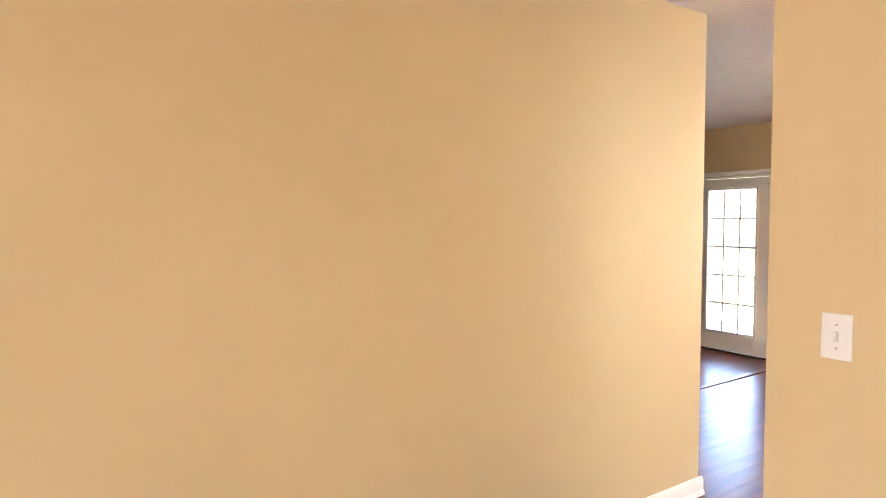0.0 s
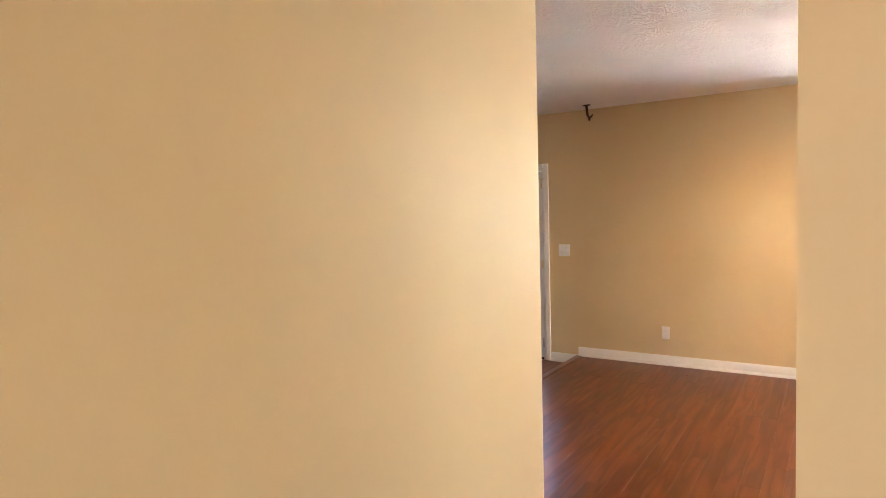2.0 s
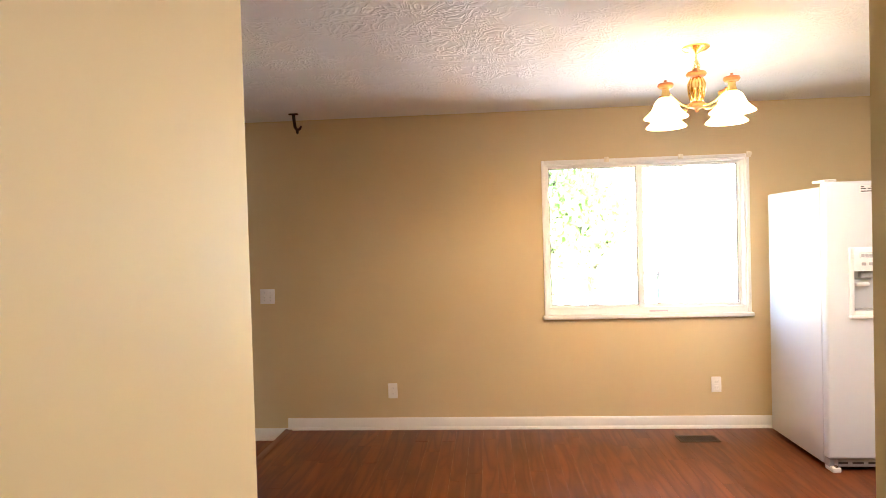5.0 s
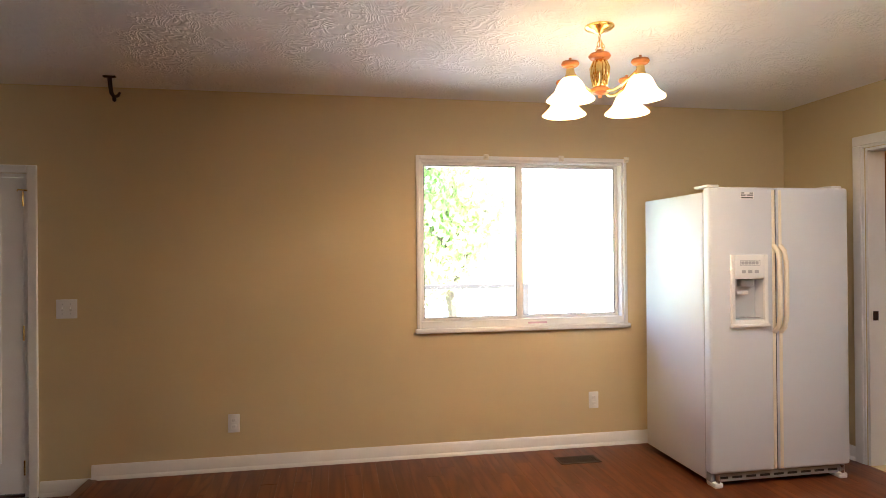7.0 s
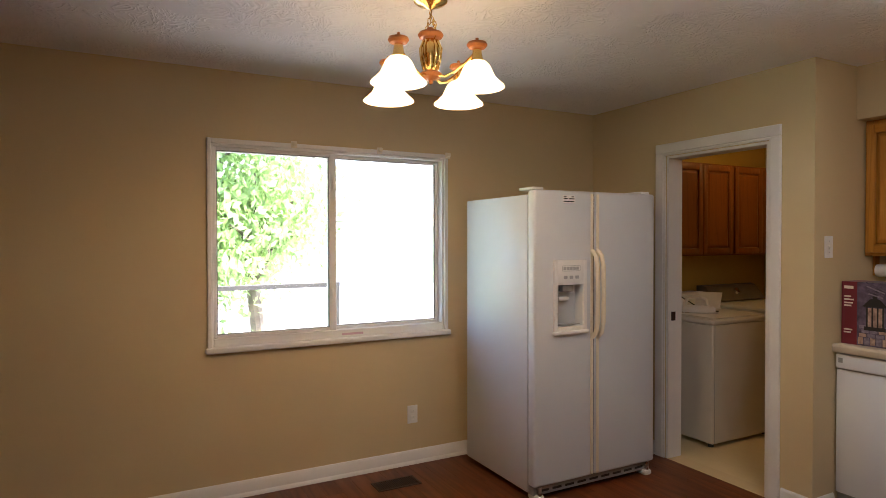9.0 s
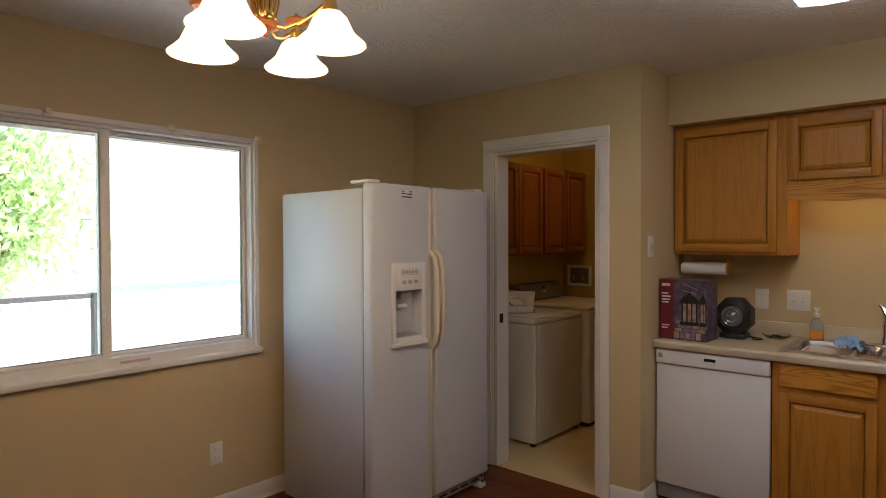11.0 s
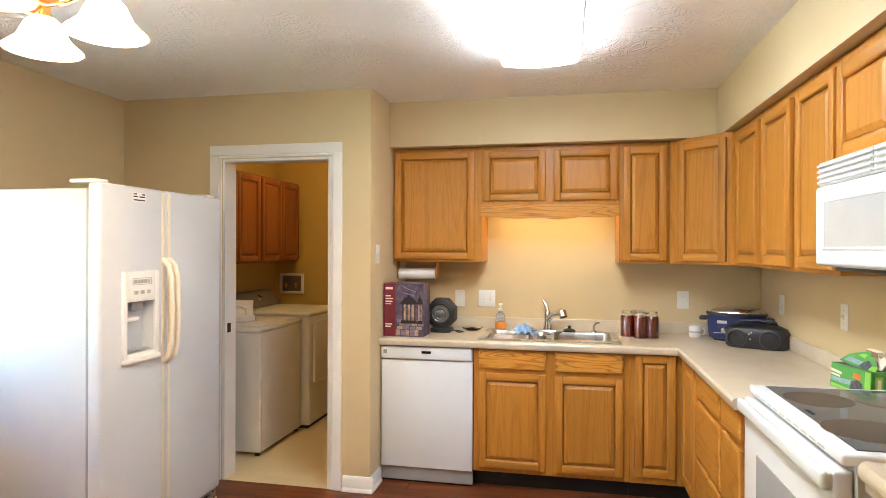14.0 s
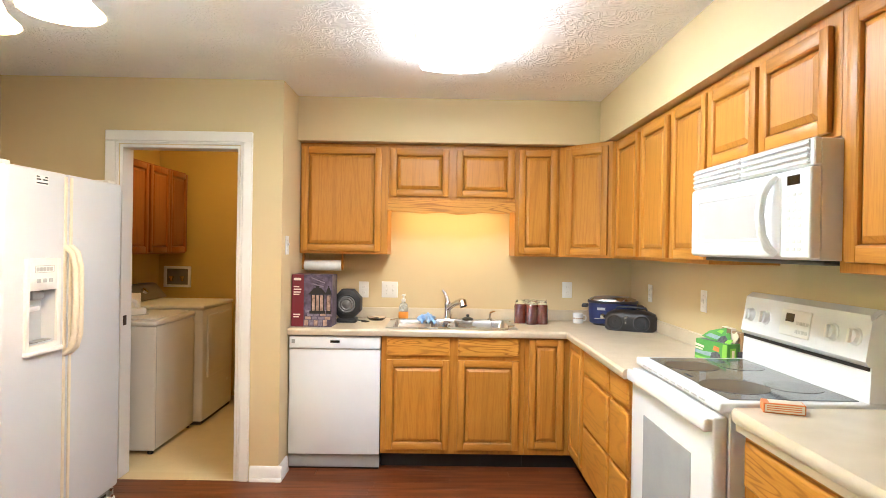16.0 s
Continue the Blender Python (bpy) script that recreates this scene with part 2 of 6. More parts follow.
M_VIOLET = mat("carton photo print", rough=0.4, build=varied((0.014, 0.011, 0.022), (0.17, 0.13, 0.20), 22, 60, 0.0))
M_VLIGHT = mat("pale violet print", rough=0.4, build=varied((0.11, 0.09, 0.13), (0.30, 0.26, 0.32), 50, 150, 0.0))
M_WARMPRINT = mat("warm lantern print", rough=0.4, build=varied((0.16, 0.085, 0.06), (0.60, 0.42, 0.32), 40, 120, 0.0))
M_GREEN = mat("bright green carton", rough=0.45, build=varied((0.08, 0.30, 0.06), (0.13, 0.40, 0.09), 12, 90, 0.02))
M_LIME = mat("lime green print", rough=0.45, build=varied((0.22, 0.55, 0.06), (0.30, 0.64, 0.10), 14, 90, 0.02))
M_BLUEPRINT = mat("blue grey print", rough=0.45, build=varied((0.22, 0.32, 0.42), (0.36, 0.46, 0.54), 40, 160, 0.0))
M_SLATE = mat("dark photo print", rough=0.45, build=varied((0.02, 0.025, 0.035), (0.16, 0.16, 0.20), 60, 200, 0.0))
M_ORANGE = mat("orange carton", rough=0.45, build=varied((0.62, 0.16, 0.035), (0.74, 0.24, 0.06), 18, 90, 0.02))
M_PALE = mat("pale print", (0.78, 0.70, 0.58), 0.5)
M_CARD = mat("brown cardboard", rough=0.8, build=varied((0.34, 0.20, 0.10), (0.42, 0.26, 0.14), 12, 120, 0.1))
M_PRESERVE = mat("red preserve", rough=0.12, build=varied((0.16, 0.016, 0.007), (0.27, 0.032, 0.012), 35, 120, 0.0, 0.0005, 0.08, 0.14), Coat_Weight=1.0, Coat_Roughness=0.05)
M_GLASS = mat("clear glass", (1, 1, 1), 0.02, Transmission_Weight=1.0, IOR=1.45)
M_PANE = mat("window glass", (0.98, 1.0, 0.99), 0.0, Transmission_Weight=1.0, IOR=1.12)
M_SOAP = mat("orange soap", (0.80, 0.30, 0.05), 0.15)
M_CLEARPLASTIC = mat("clear blue plastic", (0.80, 0.90, 0.98), 0.1, Transmission_Weight=0.75, IOR=1.3)
M_CLOTH = mat("light blue cloth", rough=0.9, build=varied((0.20, 0.38, 0.70), (0.30, 0.50, 0.80), 30, 250, 0.3, 0.002))
M_VENT = mat("brown floor register", (0.06, 0.035, 0.022), 0.5, 0.3)
M_PINK = mat("faded pink label", (0.62, 0.42, 0.50), 0.5)
M_GRASS = mat("mown grass", rough=0.9, build=varied((0.10, 0.17, 0.035), (0.17, 0.26, 0.06), 0.8, 30, 0.3, 0.02))
M_ASPHALT = mat("asphalt", rough=0.9, build=varied((0.045, 0.045, 0.047), (0.065, 0.065, 0.066), 1.0, 60, 0.3, 0.004))
M_CONC = mat("pale concrete", rough=0.85, build=varied((0.56, 0.55, 0.53), (0.66, 0.65, 0.62), 1.2, 60, 0.2, 0.003))
M_FENCE = mat("white fence paint", rough=0.6, build=varied((0.70, 0.70, 0.67), (0.80, 0.80, 0.78), 3, 80, 0.1))
M_DECK = mat("weathered deck board", rough=0.7, build=varied((0.34, 0.31, 0.28), (0.44, 0.41, 0.37), 4, 90, 0.2, 0.002))
# rail wood set dark so it still shows in the overexposed outdoors
M_RAIL_DARK = mat("rail wood darkened against glare", rough=0.7, build=varied((0.035, 0.034, 0.033), (0.06, 0.058, 0.055), 4, 90, 0.2, 0.002))
M_BARK = mat("bark", rough=0.9, build=varied((0.10, 0.075, 0.055), (0.20, 0.16, 0.12), 6, 40, 0.6, 0.01))


def leaf_build(nt, b):
    """Thin leaf: daylight on one side shows through on the other."""
    varied((0.09, 0.15, 0.05), (0.23, 0.30, 0.13), 2.2, 30, 0.0)(nt, b)
    thin = nt.nodes.new("ShaderNodeBsdfTranslucent")
    nt.links.new(b.inputs["Base Color"].links[0].from_socket, thin.inputs["Color"])
    total = nt.nodes.new("ShaderNodeAddShader")
    nt.links.new(b.outputs[0], total.inputs[0])
    nt.links.new(thin.outputs[0], total.inputs[1])
    nt.links.new(total.outputs[0], nt.nodes["Material Output"].inputs["Surface"])


M_LEAF = mat("spring leaf", rough=0.6, build=leaf_build)
M_SIDING = mat("pale siding", rough=0.7, build=varied((0.66, 0.63, 0.58), (0.74, 0.71, 0.66), 1, 40, 0.1))
M_ROOF = mat("grey shingles and shaded eave ribs", rough=0.9, build=varied((0.10, 0.095, 0.09), (0.16, 0.15, 0.14), 3, 60, 0.4, 0.01))
M_CAR = mat("dark blue car paint", (0.03, 0.045, 0.08), 0.25, 0.3, Coat_Weight=1.0)


def glowing(name, base, colour, strength, rough=0.3):
    m = mat(name, base, rough)
    b = m.node_tree.nodes["Principled BSDF"]
    b.inputs["Emission Color"].default_value = (*colour, 1)
    b.inputs["Emission Strength"].default_value = strength
    return m


M_SHADE = glowing("lit opal glass", (0.85, 0.82, 0.75), (1.0, 0.69, 0.32), SHADE_EMIT)
M_TUBE = glowing("lit diffuser", (0.85, 0.85, 0.83), (0.97, 1.0, 0.95), TUBE_EMIT)

# ---- mesh helpers ----


def box(bm, x0, x1, y0, y1, z0, z1, bevel=0.0, seg=1):
    got = bmesh.ops.create_cube(bm, size=1.0)
    vs = got["verts"]
    for v in vs:
        v.co = Vector(((x0 + x1) / 2 + v.co.x * (x1 - x0), (y0 + y1) / 2 + v.co.y * (y1 - y0), (z0 + z1) / 2 + v.co.z * (z1 - z0)))
    if bevel:
        es = list({e for v in vs for e in v.link_edges})
        bmesh.ops.bevel(bm, geom=es, offset=bevel, segments=seg, profile=0.5, affect="EDGES")
    return bm


def boxm(x0, x1, y0, y1, z0, z1, bevel=0.0, seg=1):
    return box(bmesh.new(), x0, x1, y0, y1, z0, z1, bevel, seg)


def lathe(profile, n=24, at=(0, 0, 0), m=None, bm=None):
    """Turn (radius, height) pairs about z."""
    bm = bm or bmesh.new()
    rings = []
    for r, z in profile:
        ring = []
        for i in range(n):
            a = 2 * math.pi * i / n
            p = Vector((max(r, 1e-5) * math.cos(a), max(r, 1e-5) * math.sin(a), z))
            p = (m @ p) if m else p
            ring.append(bm.verts.new(p + Vector(at)))
        rings.append(ring)
    for a, c in zip(rings, rings[1:]):
        for i in range(n):
            bm.faces.new((a[i], a[(i + 1) % n], c[(i + 1) % n], c[i]))
    return bm


def tube(points, r, n=8, bm=None, closed_ends=True):
    """A round bar along points."""
    bm = bm or bmesh.new()
    pts = [Vector(p) for p in points]
    rings = []
    for i, p in enumerate(pts):
        d = (pts[min(i + 1, len(pts) - 1)] - pts[max(i - 1, 0)]).normalized()
        u = d.orthogonal().normalized() if i == 0 else (u - d * u.dot(d)).normalized()
        w = d.cross(u)
        rr = r[i] if isinstance(r, (list, tuple)) else r
        rings.append([bm.verts.new(p + rr * (math.cos(2 * math.pi * k / n) * u + math.sin(2 * math.pi * k / n) * w)) for k in range(n)])
    for a, c in zip(rings, rings[1:]):
        for k in range(n):
            bm.faces.new((a[k], a[(k + 1) % n], c[(k + 1) % n], c[k]))
    if closed_ends:
        bm.faces.new(rings[0][::-1])
        bm.faces.new(rings[-1])
    return bm


def slab(outline, z0, z1, bm=None, bevel=0.0, seg=2):
    """A flat piece with the given outline, from z0 to z1."""
    bm = bm or bmesh.new()
    low = [bm.verts.new((x, y, z0)) for x, y in outline]
    high = [bm.verts.new((x, y, z1)) for x, y in outline]
    n = len(outline)
    bm.faces.new(low[::-1])
    top = bm.faces.new(high)
    for i in range(n):
        bm.faces.new((low[i], low[(i + 1) % n], high[(i + 1) % n], high[i]))
    if bevel:
        bmesh.ops.bevel(bm, geom=list(top.edges), offset=bevel, segments=seg, profile=0.5, affect="EDGES")
    return bm


def mesh_of(name, bm, material, smooth=True):
    bmesh.ops.recalc_face_normals(bm, faces=bm.faces)
    me = bpy.data.meshes.new(name)
    bm.to_mesh(me)
    bm.free()
    me.materials.append(material)
    if smooth:
        me.polygons.foreach_set("use_smooth", [True] * len(me.polygons))
        me.set_sharp_from_angle(angle=radians(35))
    return me


def part(name, bm, material, parent=None, label="", m=None, world=False):
    """One mesh object under a thing or a part. world: bm is in world places, the parent chain only shifts."""
    me = bm if isinstance(bm, bpy.types.Mesh) else None
    if me is None:
        if world:
            root = parent
            shift = Vector((0, 0, 0))
            while root:
                shift += root.matrix_basis.translation
                root = root.parent
            for v in bm.verts:
                v.co -= shift
        me = mesh_of(name, bm, material)
    ob = new(name, me)
    ob.parent = parent
    if m is not None:
        ob.matrix_basis = m
    if label:
        ob["label"] = label
    return ob


def thing(name, m, label, category, group="", kind=""):
    ob = new(name)
    ob.empty_display_size = 0.05
    ob.matrix_basis = m
    return tagged(ob, label, category, group, kind)


def struct(name, bm, material, label, category):
    return tagged(part(name, bm, material), label, category, "", "structure")


def at(x, y, z, rz=0):
    return pose(x, y, z, 0, 0, rz)

# ---- large structure ----
WX, SINK_Y, DOOR_Y, JOG_X, RIGHT_X = -5.885, 2.95, 2.15, -4.18, -1.785
CEIL, LOW, STEP_Y = 2.44, -0.08, -2.70
L_X, L_Y = -2.302, -1.531            # free end of the wall along which the walk begins
P_X, E_Y, F_X = -1.174, -0.604, -2.012  # pier between entry and kitchen


def holed(axis, c0, c1, a0, a1, z0, z1, holes):
    """A wall from c0 to c1 thick along axis, a0..a1 long, with openings (a0, a1, z0, z1) cut through."""
    bm = bmesh.new()

    def put(p, q, s, t):
        if q - p > 1e-4 and t - s > 1e-4:
            box(bm, c0, c1, p, q, s, t) if axis == "x" else box(bm, p, q, c0, c1, s, t)
    at_a = a0
    for h in sorted(holes):
        put(at_a, h[0], z0, z1)
        put(h[0], h[1], z0, h[2])
        put(h[0], h[1], h[3], z1)
        at_a = h[1]
    put(at_a, a1, z0, z1)
    return bm


WIN = (-0.650, 0.845, 0.870, 2.035)
FD = (-3.965, -3.060, LOW, 1.895)
DW_ = (-5.165, -4.437, 0.0, 2.035)
struct("wall_west", holed("x", WX - 0.16, WX, -6.6, 4.4, -0.3, 2.6, [WIN, FD]), M_WALL, "tan painted wall with the dining window and glazed door", "wall")
struct("wall_laundry_front", holed("y", DOOR_Y, DOOR_Y + 0.12, WX, JOG_X, -0.2, 2.6, [DW_]), M_WALL, "tan painted wall with the laundry doorway", "wall")
struct("wall_laundry_side", boxm(JOG_X - 0.12, JOG_X, DOOR_Y + 0.12, 4.4, -0.2, 2.6), M_WALL, "tan painted wall between laundry and kitchen", "wall")
struct("wall_laundry_back", boxm(WX, JOG_X - 0.12, 4.25, 4.4, -0.2, 2.6), M_OCHRE, "ochre back wall of the laundry", "wall")
struct("wall_laundry_lining", boxm(WX + 0.0005, WX + 0.004, DOOR_Y + 0.1205, 4.25, -0.002, CEIL), M_OCHRE, "ochre side wall of the laundry", "wall")
struct("wall_sink", boxm(JOG_X, P_X, SINK_Y, SINK_Y + 0.12, -0.2, 2.6), M_WALL, "tan painted wall behind the sink", "wall")
struct("wall_range", boxm(RIGHT_X, P_X, E_Y, SINK_Y, -0.2, 2.6), M_WALL, "tan painted wall behind the range", "wall")
struct("wall_entry_side", boxm(P_X - 0.12, P_X, SINK_Y + 0.12, 5.62, -0.2, 2.6), M_WALL, "tan painted side wall of the entry", "wall")
struct("wall_pier", boxm(F_X, RIGHT_X, E_Y, E_Y + 0.11, -0.2, 2.6, 0.006), M_WALL, "tan painted end of the wall beside the counter", "wall")
struct("wall_entry", boxm(L_X, 8.0, L_Y - 0.12, L_Y, -0.2, 2.6, 0.006), M_WALL, "tan painted wall of the entry with a free end", "wall")
struct("wall_living_south", boxm(WX, 8.12, -6.72, -6.6, -0.3, 2.6), M_WALL, "tan painted wall of the living room", "wall")
# the opening is assumed, out of view, to go with the entry fill lamp
struct("wall_east", holed("x", 8.0, 8.12, -6.6, 5.5, -0.3, 2.6, [(3.3, 5.3, 0.6, 2.3)]), M_WALL, "unseen tan closing wall behind the entry with an added opening", "wall")
struct("wall_entry_north", boxm(P_X, 8.12, 5.5, 5.62, -0.2, 2.6), M_WALL, "tan painted wall of the entry", "wall")
struct("ceiling", boxm(WX - 0.2, 8.2, -6.8, 5.7, CEIL, CEIL + 0.15), M_CEIL, "white stomp-textured plaster ceiling", "ceiling")
struct("soffit_sink", boxm(JOG_X, RIGHT_X, 2.54, SINK_Y, 2.145, CEIL), M_WALL, "tan painted soffit over the wall cabinets", "soffit")
struct("soffit_range", boxm(-2.145, RIGHT_X, E_Y + 0.11, 2.54, 2.1465, CEIL), M_WALL, "tan painted soffit over the range side", "soffit")
struct("floor", boxm(WX, P_X, STEP_Y, DOOR_Y + 0.1195, -0.2, -0.013), M_SUB, "underlay of the plank floor", "floor")
struct("floor_kitchen_back", boxm(JOG_X, P_X, DOOR_Y + 0.12, SINK_Y, -0.2, -0.0128), M_SUB, "underlay of the plank floor by the cabinets", "floor")
struct("floor_entry", boxm(P_X, 8.0, L_Y, 5.5, -0.2, 0.0), M_PLANK, "dark red-brown floor of the entry", "floor")
struct("floor_living", boxm(WX, 8.0, -6.6, STEP_Y - 0.018, -0.3, LOW), M_PLANK, "dark red-brown glossy floor one low step down", "floor")
struct("floor_living_side", boxm(P_X, 8.0, STEP_Y - 0.018, L_Y - 0.12, -0.3, -0.02), M_PLANK, "dark red-brown floor behind the entry wall", "floor")
struct("floor_laundry", box(boxm(WX, JOG_X - 0.12, DOOR_Y + 0.12, 4.25, -0.2, -0.002), DW_[0] + 0.016, DW_[1] - 0.016, DOOR_Y + 0.001, DOOR_Y + 0.1195, -0.012, -0.002), M_VINYL, "cream sheet vinyl laundry floor", "floor")
struct("step_nosing", boxm(WX, P_X, STEP_Y - 0.03, STEP_Y + 0.03, -0.012, 0.008, 0.006, 2), M_PLANK, "dark wooden nosing along the low step", "trim")
struct("step_riser", boxm(WX, P_X, STEP_Y - 0.018, STEP_Y, LOW, -0.0125), M_PLANK, "dark riser under the nosing", "trim")
struct("entry_landing", boxm(-0.41, 3.0, L_Y, L_Y + 0.5, 0.0, 0.385), M_PLANK, "raised landing at the entry wall", "floor")


def skirting(name, axis, face, a0, a1, z, side, h=0.092):
    """A moulded baseboard along axis on the wall face, standing off to side (+1 or -1)."""
    prof = [(0.0, 0.0), (0.022, 0.0), (0.022, 0.010), (0.016, 0.020), (0.013, 0.024), (0.013, h - 0.018), (0.009, h - 0.008), (0.005, h), (0.0, h)]
    bm = bmesh.new()
    ends = []
    for a in (a0, a1):
        ends.append([bm.verts.new((a, face + side * d, z + zz) if axis == "x" else (face + side * d, a, z + zz)) for d, zz in prof])
    n = len(prof)
    for i in range(n):
        bm.faces.new((ends[0][i], ends[0][(i + 1) % n], ends[1][(i + 1) % n], ends[1][i]))
    bm.faces.new(ends[0][::-1])
    bm.faces.new(ends[1])
    return struct(name, bm, M_TRIM, "white painted moulded baseboard", "baseboard")


skirting("baseboard_dining", "y", WX, STEP_Y - 0.005, DOOR_Y, 0.0, 1)
skirting("baseboard_living", "y", WX, -2.995, STEP_Y - 0.002, LOW, 1)
skirting("baseboard_laundry_front", "x", DOOR_Y, -4.352, JOG_X + 0.022, 0.0, -1)
skirting("baseboard_jog", "y", JOG_X, DOOR_Y, 2.335, 0.0, 1)
skirting("baseboard_laundry_left", "x", DOOR_Y, WX + 0.022, -5.25, 0.0, -1)
skirting("baseboard_entry", "x", L_Y, L_X - 0.022, -0.41, 0.0, 1)
skirting("baseboard_entry_end", "y", L_X, L_Y - 0.12, L_Y, 0.0, -1)
skirting("baseboard_landing", "x", L_Y, -0.412, 3.0, 0.385, 1)
skirting("baseboard_pier", "x", E_Y, F_X, P_X, 0.0, -1)
skirting("baseboard_pier_entry", "y", P_X, E_Y, 5.5, 0.0, 1)


# laundry doorway: casing, jambs and strike plate
door_1 = thing("door_1", at(-4.80, DOOR_Y, 0), "white painted door casing round the open laundry doorway", "doorway", kind="structure")
x0, x1, zt = DW_[0], DW_[1], DW_[3]
for side, (a, b_, ia, ib) in (("l", (x0 - 0.083, x0 - 0.020, x0 - 0.020, x0 - 0.004)), ("r", (x1 + 0.020, x1 + 0.078, x1 + 0.004, x1 + 0.020))):
    bm = boxm(a, b_, DOOR_Y - 0.018, DOOR_Y, 0, zt + 0.02, 0.004)
    box(bm, ia, ib, DOOR_Y - 0.012, DOOR_Y, 0, zt + 0.004, 0.003)
    part("casing", bm, M_TRIM, door_1, world=True)
bm = boxm(x0 - 0.083, x1 + 0.078, DOOR_Y - 0.0185, DOOR_Y, zt + 0.020, zt + 0.083, 0.004)
box(bm, x0 - 0.020, x1 + 0.020, DOOR_Y - 0.0122, DOOR_Y, zt + 0.004, zt + 0.020, 0.003)
part("casing_head", bm, M_TRIM, door_1, world=True)
part("jamb", boxm(x0 - 0.004, x0 + 0.016, DOOR_Y + 0.001, DOOR_Y + 0.13, 0, zt - 0.016), M_TRIM, door_1, world=True)
part("jamb", boxm(x1 - 0.016, x1 + 0.004, DOOR_Y + 0.001, DOOR_Y + 0.13, 0, zt - 0.016), M_TRIM, door_1, world=True)
part("jamb_head", boxm(x0 - 0.004, x1 + 0.004, DOOR_Y + 0.001, DOOR_Y + 0.13, zt - 0.016, zt + 0.003), M_TRIM, door_1, world=True)
part("strike_plate", boxm(x0 + 0.0155, x0 + 0.018, DOOR_Y + 0.03, DOOR_Y + 0.07, 0.93, 0.99, 0.001), M_IRON, door_1, "dark metal strike plate", world=True)
part("threshold", boxm(x0 + 0.016, x1 - 0.016, DOOR_Y + 0.002, DOOR_Y + 0.014, -0.003, 0.003, 0.001), M_VINYL, door_1, "thin cream vinyl edge strip", world=True)

# dining window: slider with two sashes in a white frame
y0, y1, z0, z1 = WIN
window_1 = thing("window_1", at(WX, (y0 + y1) / 2, z0), "white two-sash sliding window with a wooden sill", "window", kind="structure")
bm = bmesh.new()
for a, b_, c, d in ((y0 - 0.018, y0 + 0.006, z0, z1 + 0.018), (y1 - 0.006, y1 + 0.018, z0, z1 + 0.018), (y0 + 0.006, y1 - 0.006, z1 - 0.008, z1 + 0.0175)):
    box(bm, WX - 0.14, WX + 0.012, a, b_, c, d, 0.003)
part("casing", bm, M_TRIM, window_1, world=True)
part("window_sill", boxm(WX - 0.14, WX + 0.035, y0 - 0.03, y1 + 0.03, z0 - 0.030, z0 + 0.002, 0.008, 3), M_TRIM, window_1, world=True)
bm = bmesh.new()
for a, b_, c, d in ((y0 + 0.006, y0 + 0.018, z0 + 0.002, z1 - 0.008), (y1 - 0.018, y1 - 0.006, z0 + 0.002, z1 - 0.008), (y0 + 0.018, y1 - 0.018, z1 - 0.024, z1 - 0.008), (y0 + 0.018, y1 - 0.018, z0 + 0.002, z0 + 0.048)):
    box(bm, WX - 0.13, WX - 0.01, a, b_, c, d, 0.002)
part("window_frame", bm, M_PLASTIC, window_1, world=True)
for a, b_, xx in ((y0 + 0.019, 0.092, WX - 0.045), (0.052, y1 - 0.019, WX - 0.085)):
    bm = bmesh.new()
    s = 0.018
    za, zb = z0 + 0.049, z1 - 0.025
    wide = 0.044 if xx > WX - 0.06 else 0.022
    for p, q, r, t in ((a, a + s, za, zb), (b_ - wide, b_, za, zb), (a + s, b_ - wide, za, za + s), (a + s, b_ - wide, zb - s, zb)):
        box(bm, xx - 0.018, xx + 0.018, p, q, r, t, 0.003)
    sash = part("sash", bm, M_PLASTIC, window_1, world=True)
    g = part("pane", boxm(xx - 0.002, xx + 0.002, a + s - 0.003, b_ - wide + 0.003, za + s - 0.003, zb - s + 0.003), M_PANE, sash, world=True)
    g.visible_shadow = False
    bm = bmesh.new()
    for p, q, r, t in ((a + s, a + s + 0.006, za + s, zb - s), (b_ - wide - 0.006, b_ - wide, za + s, zb - s), (a + s + 0.006, b_ - wide - 0.006, zb - s - 0.006, zb - s), (a + s + 0.006, b_ - wide - 0.006, za + s, za + s + 0.006)):
        box(bm, xx + 0.003, xx + 0.012, p, q, r, t)
    part("gasket", bm, M_GREY, sash, "dark grey rubber gasket", world=True)
for zz in (1.13, 1.84):
    bm = boxm(WX - 0.027, WX - 0.016, 0.052, 0.070, zz - 0.05, zz + 0.05, 0.004, 2)
    box(bm, WX - 0.018, WX - 0.004, 0.056, 0.066, zz - 0.012, zz + 0.03, 0.003, 2)
    part("latch", bm, M_PLASTIC, window_1, world=True)
part("label_strip", boxm(WX - 0.0098, WX - 0.0085, 0.12, 0.26, z0 + 0.014, z0 + 0.028), M_PINK, window_1, "faded pink printed label", world=True)
for yy in (-0.18, 0.365, y1 + 0.012):
    bm = boxm(WX + 0.0118, WX + 0.022, yy - 0.018, yy + 0.018, z1 - 0.010, z1 + 0.030, 0.004, 2)
    box(bm, WX + 0.020, WX + 0.044, yy - 0.013, yy + 0.013, z1 + 0.002, z1 + 0.026, 0.005, 2)
    br = part("curtain_bracket", bm, M_CREAM)
    tagged(br, "small cream curtain rod bracket on the window head", "bracket", "curtain brackets")

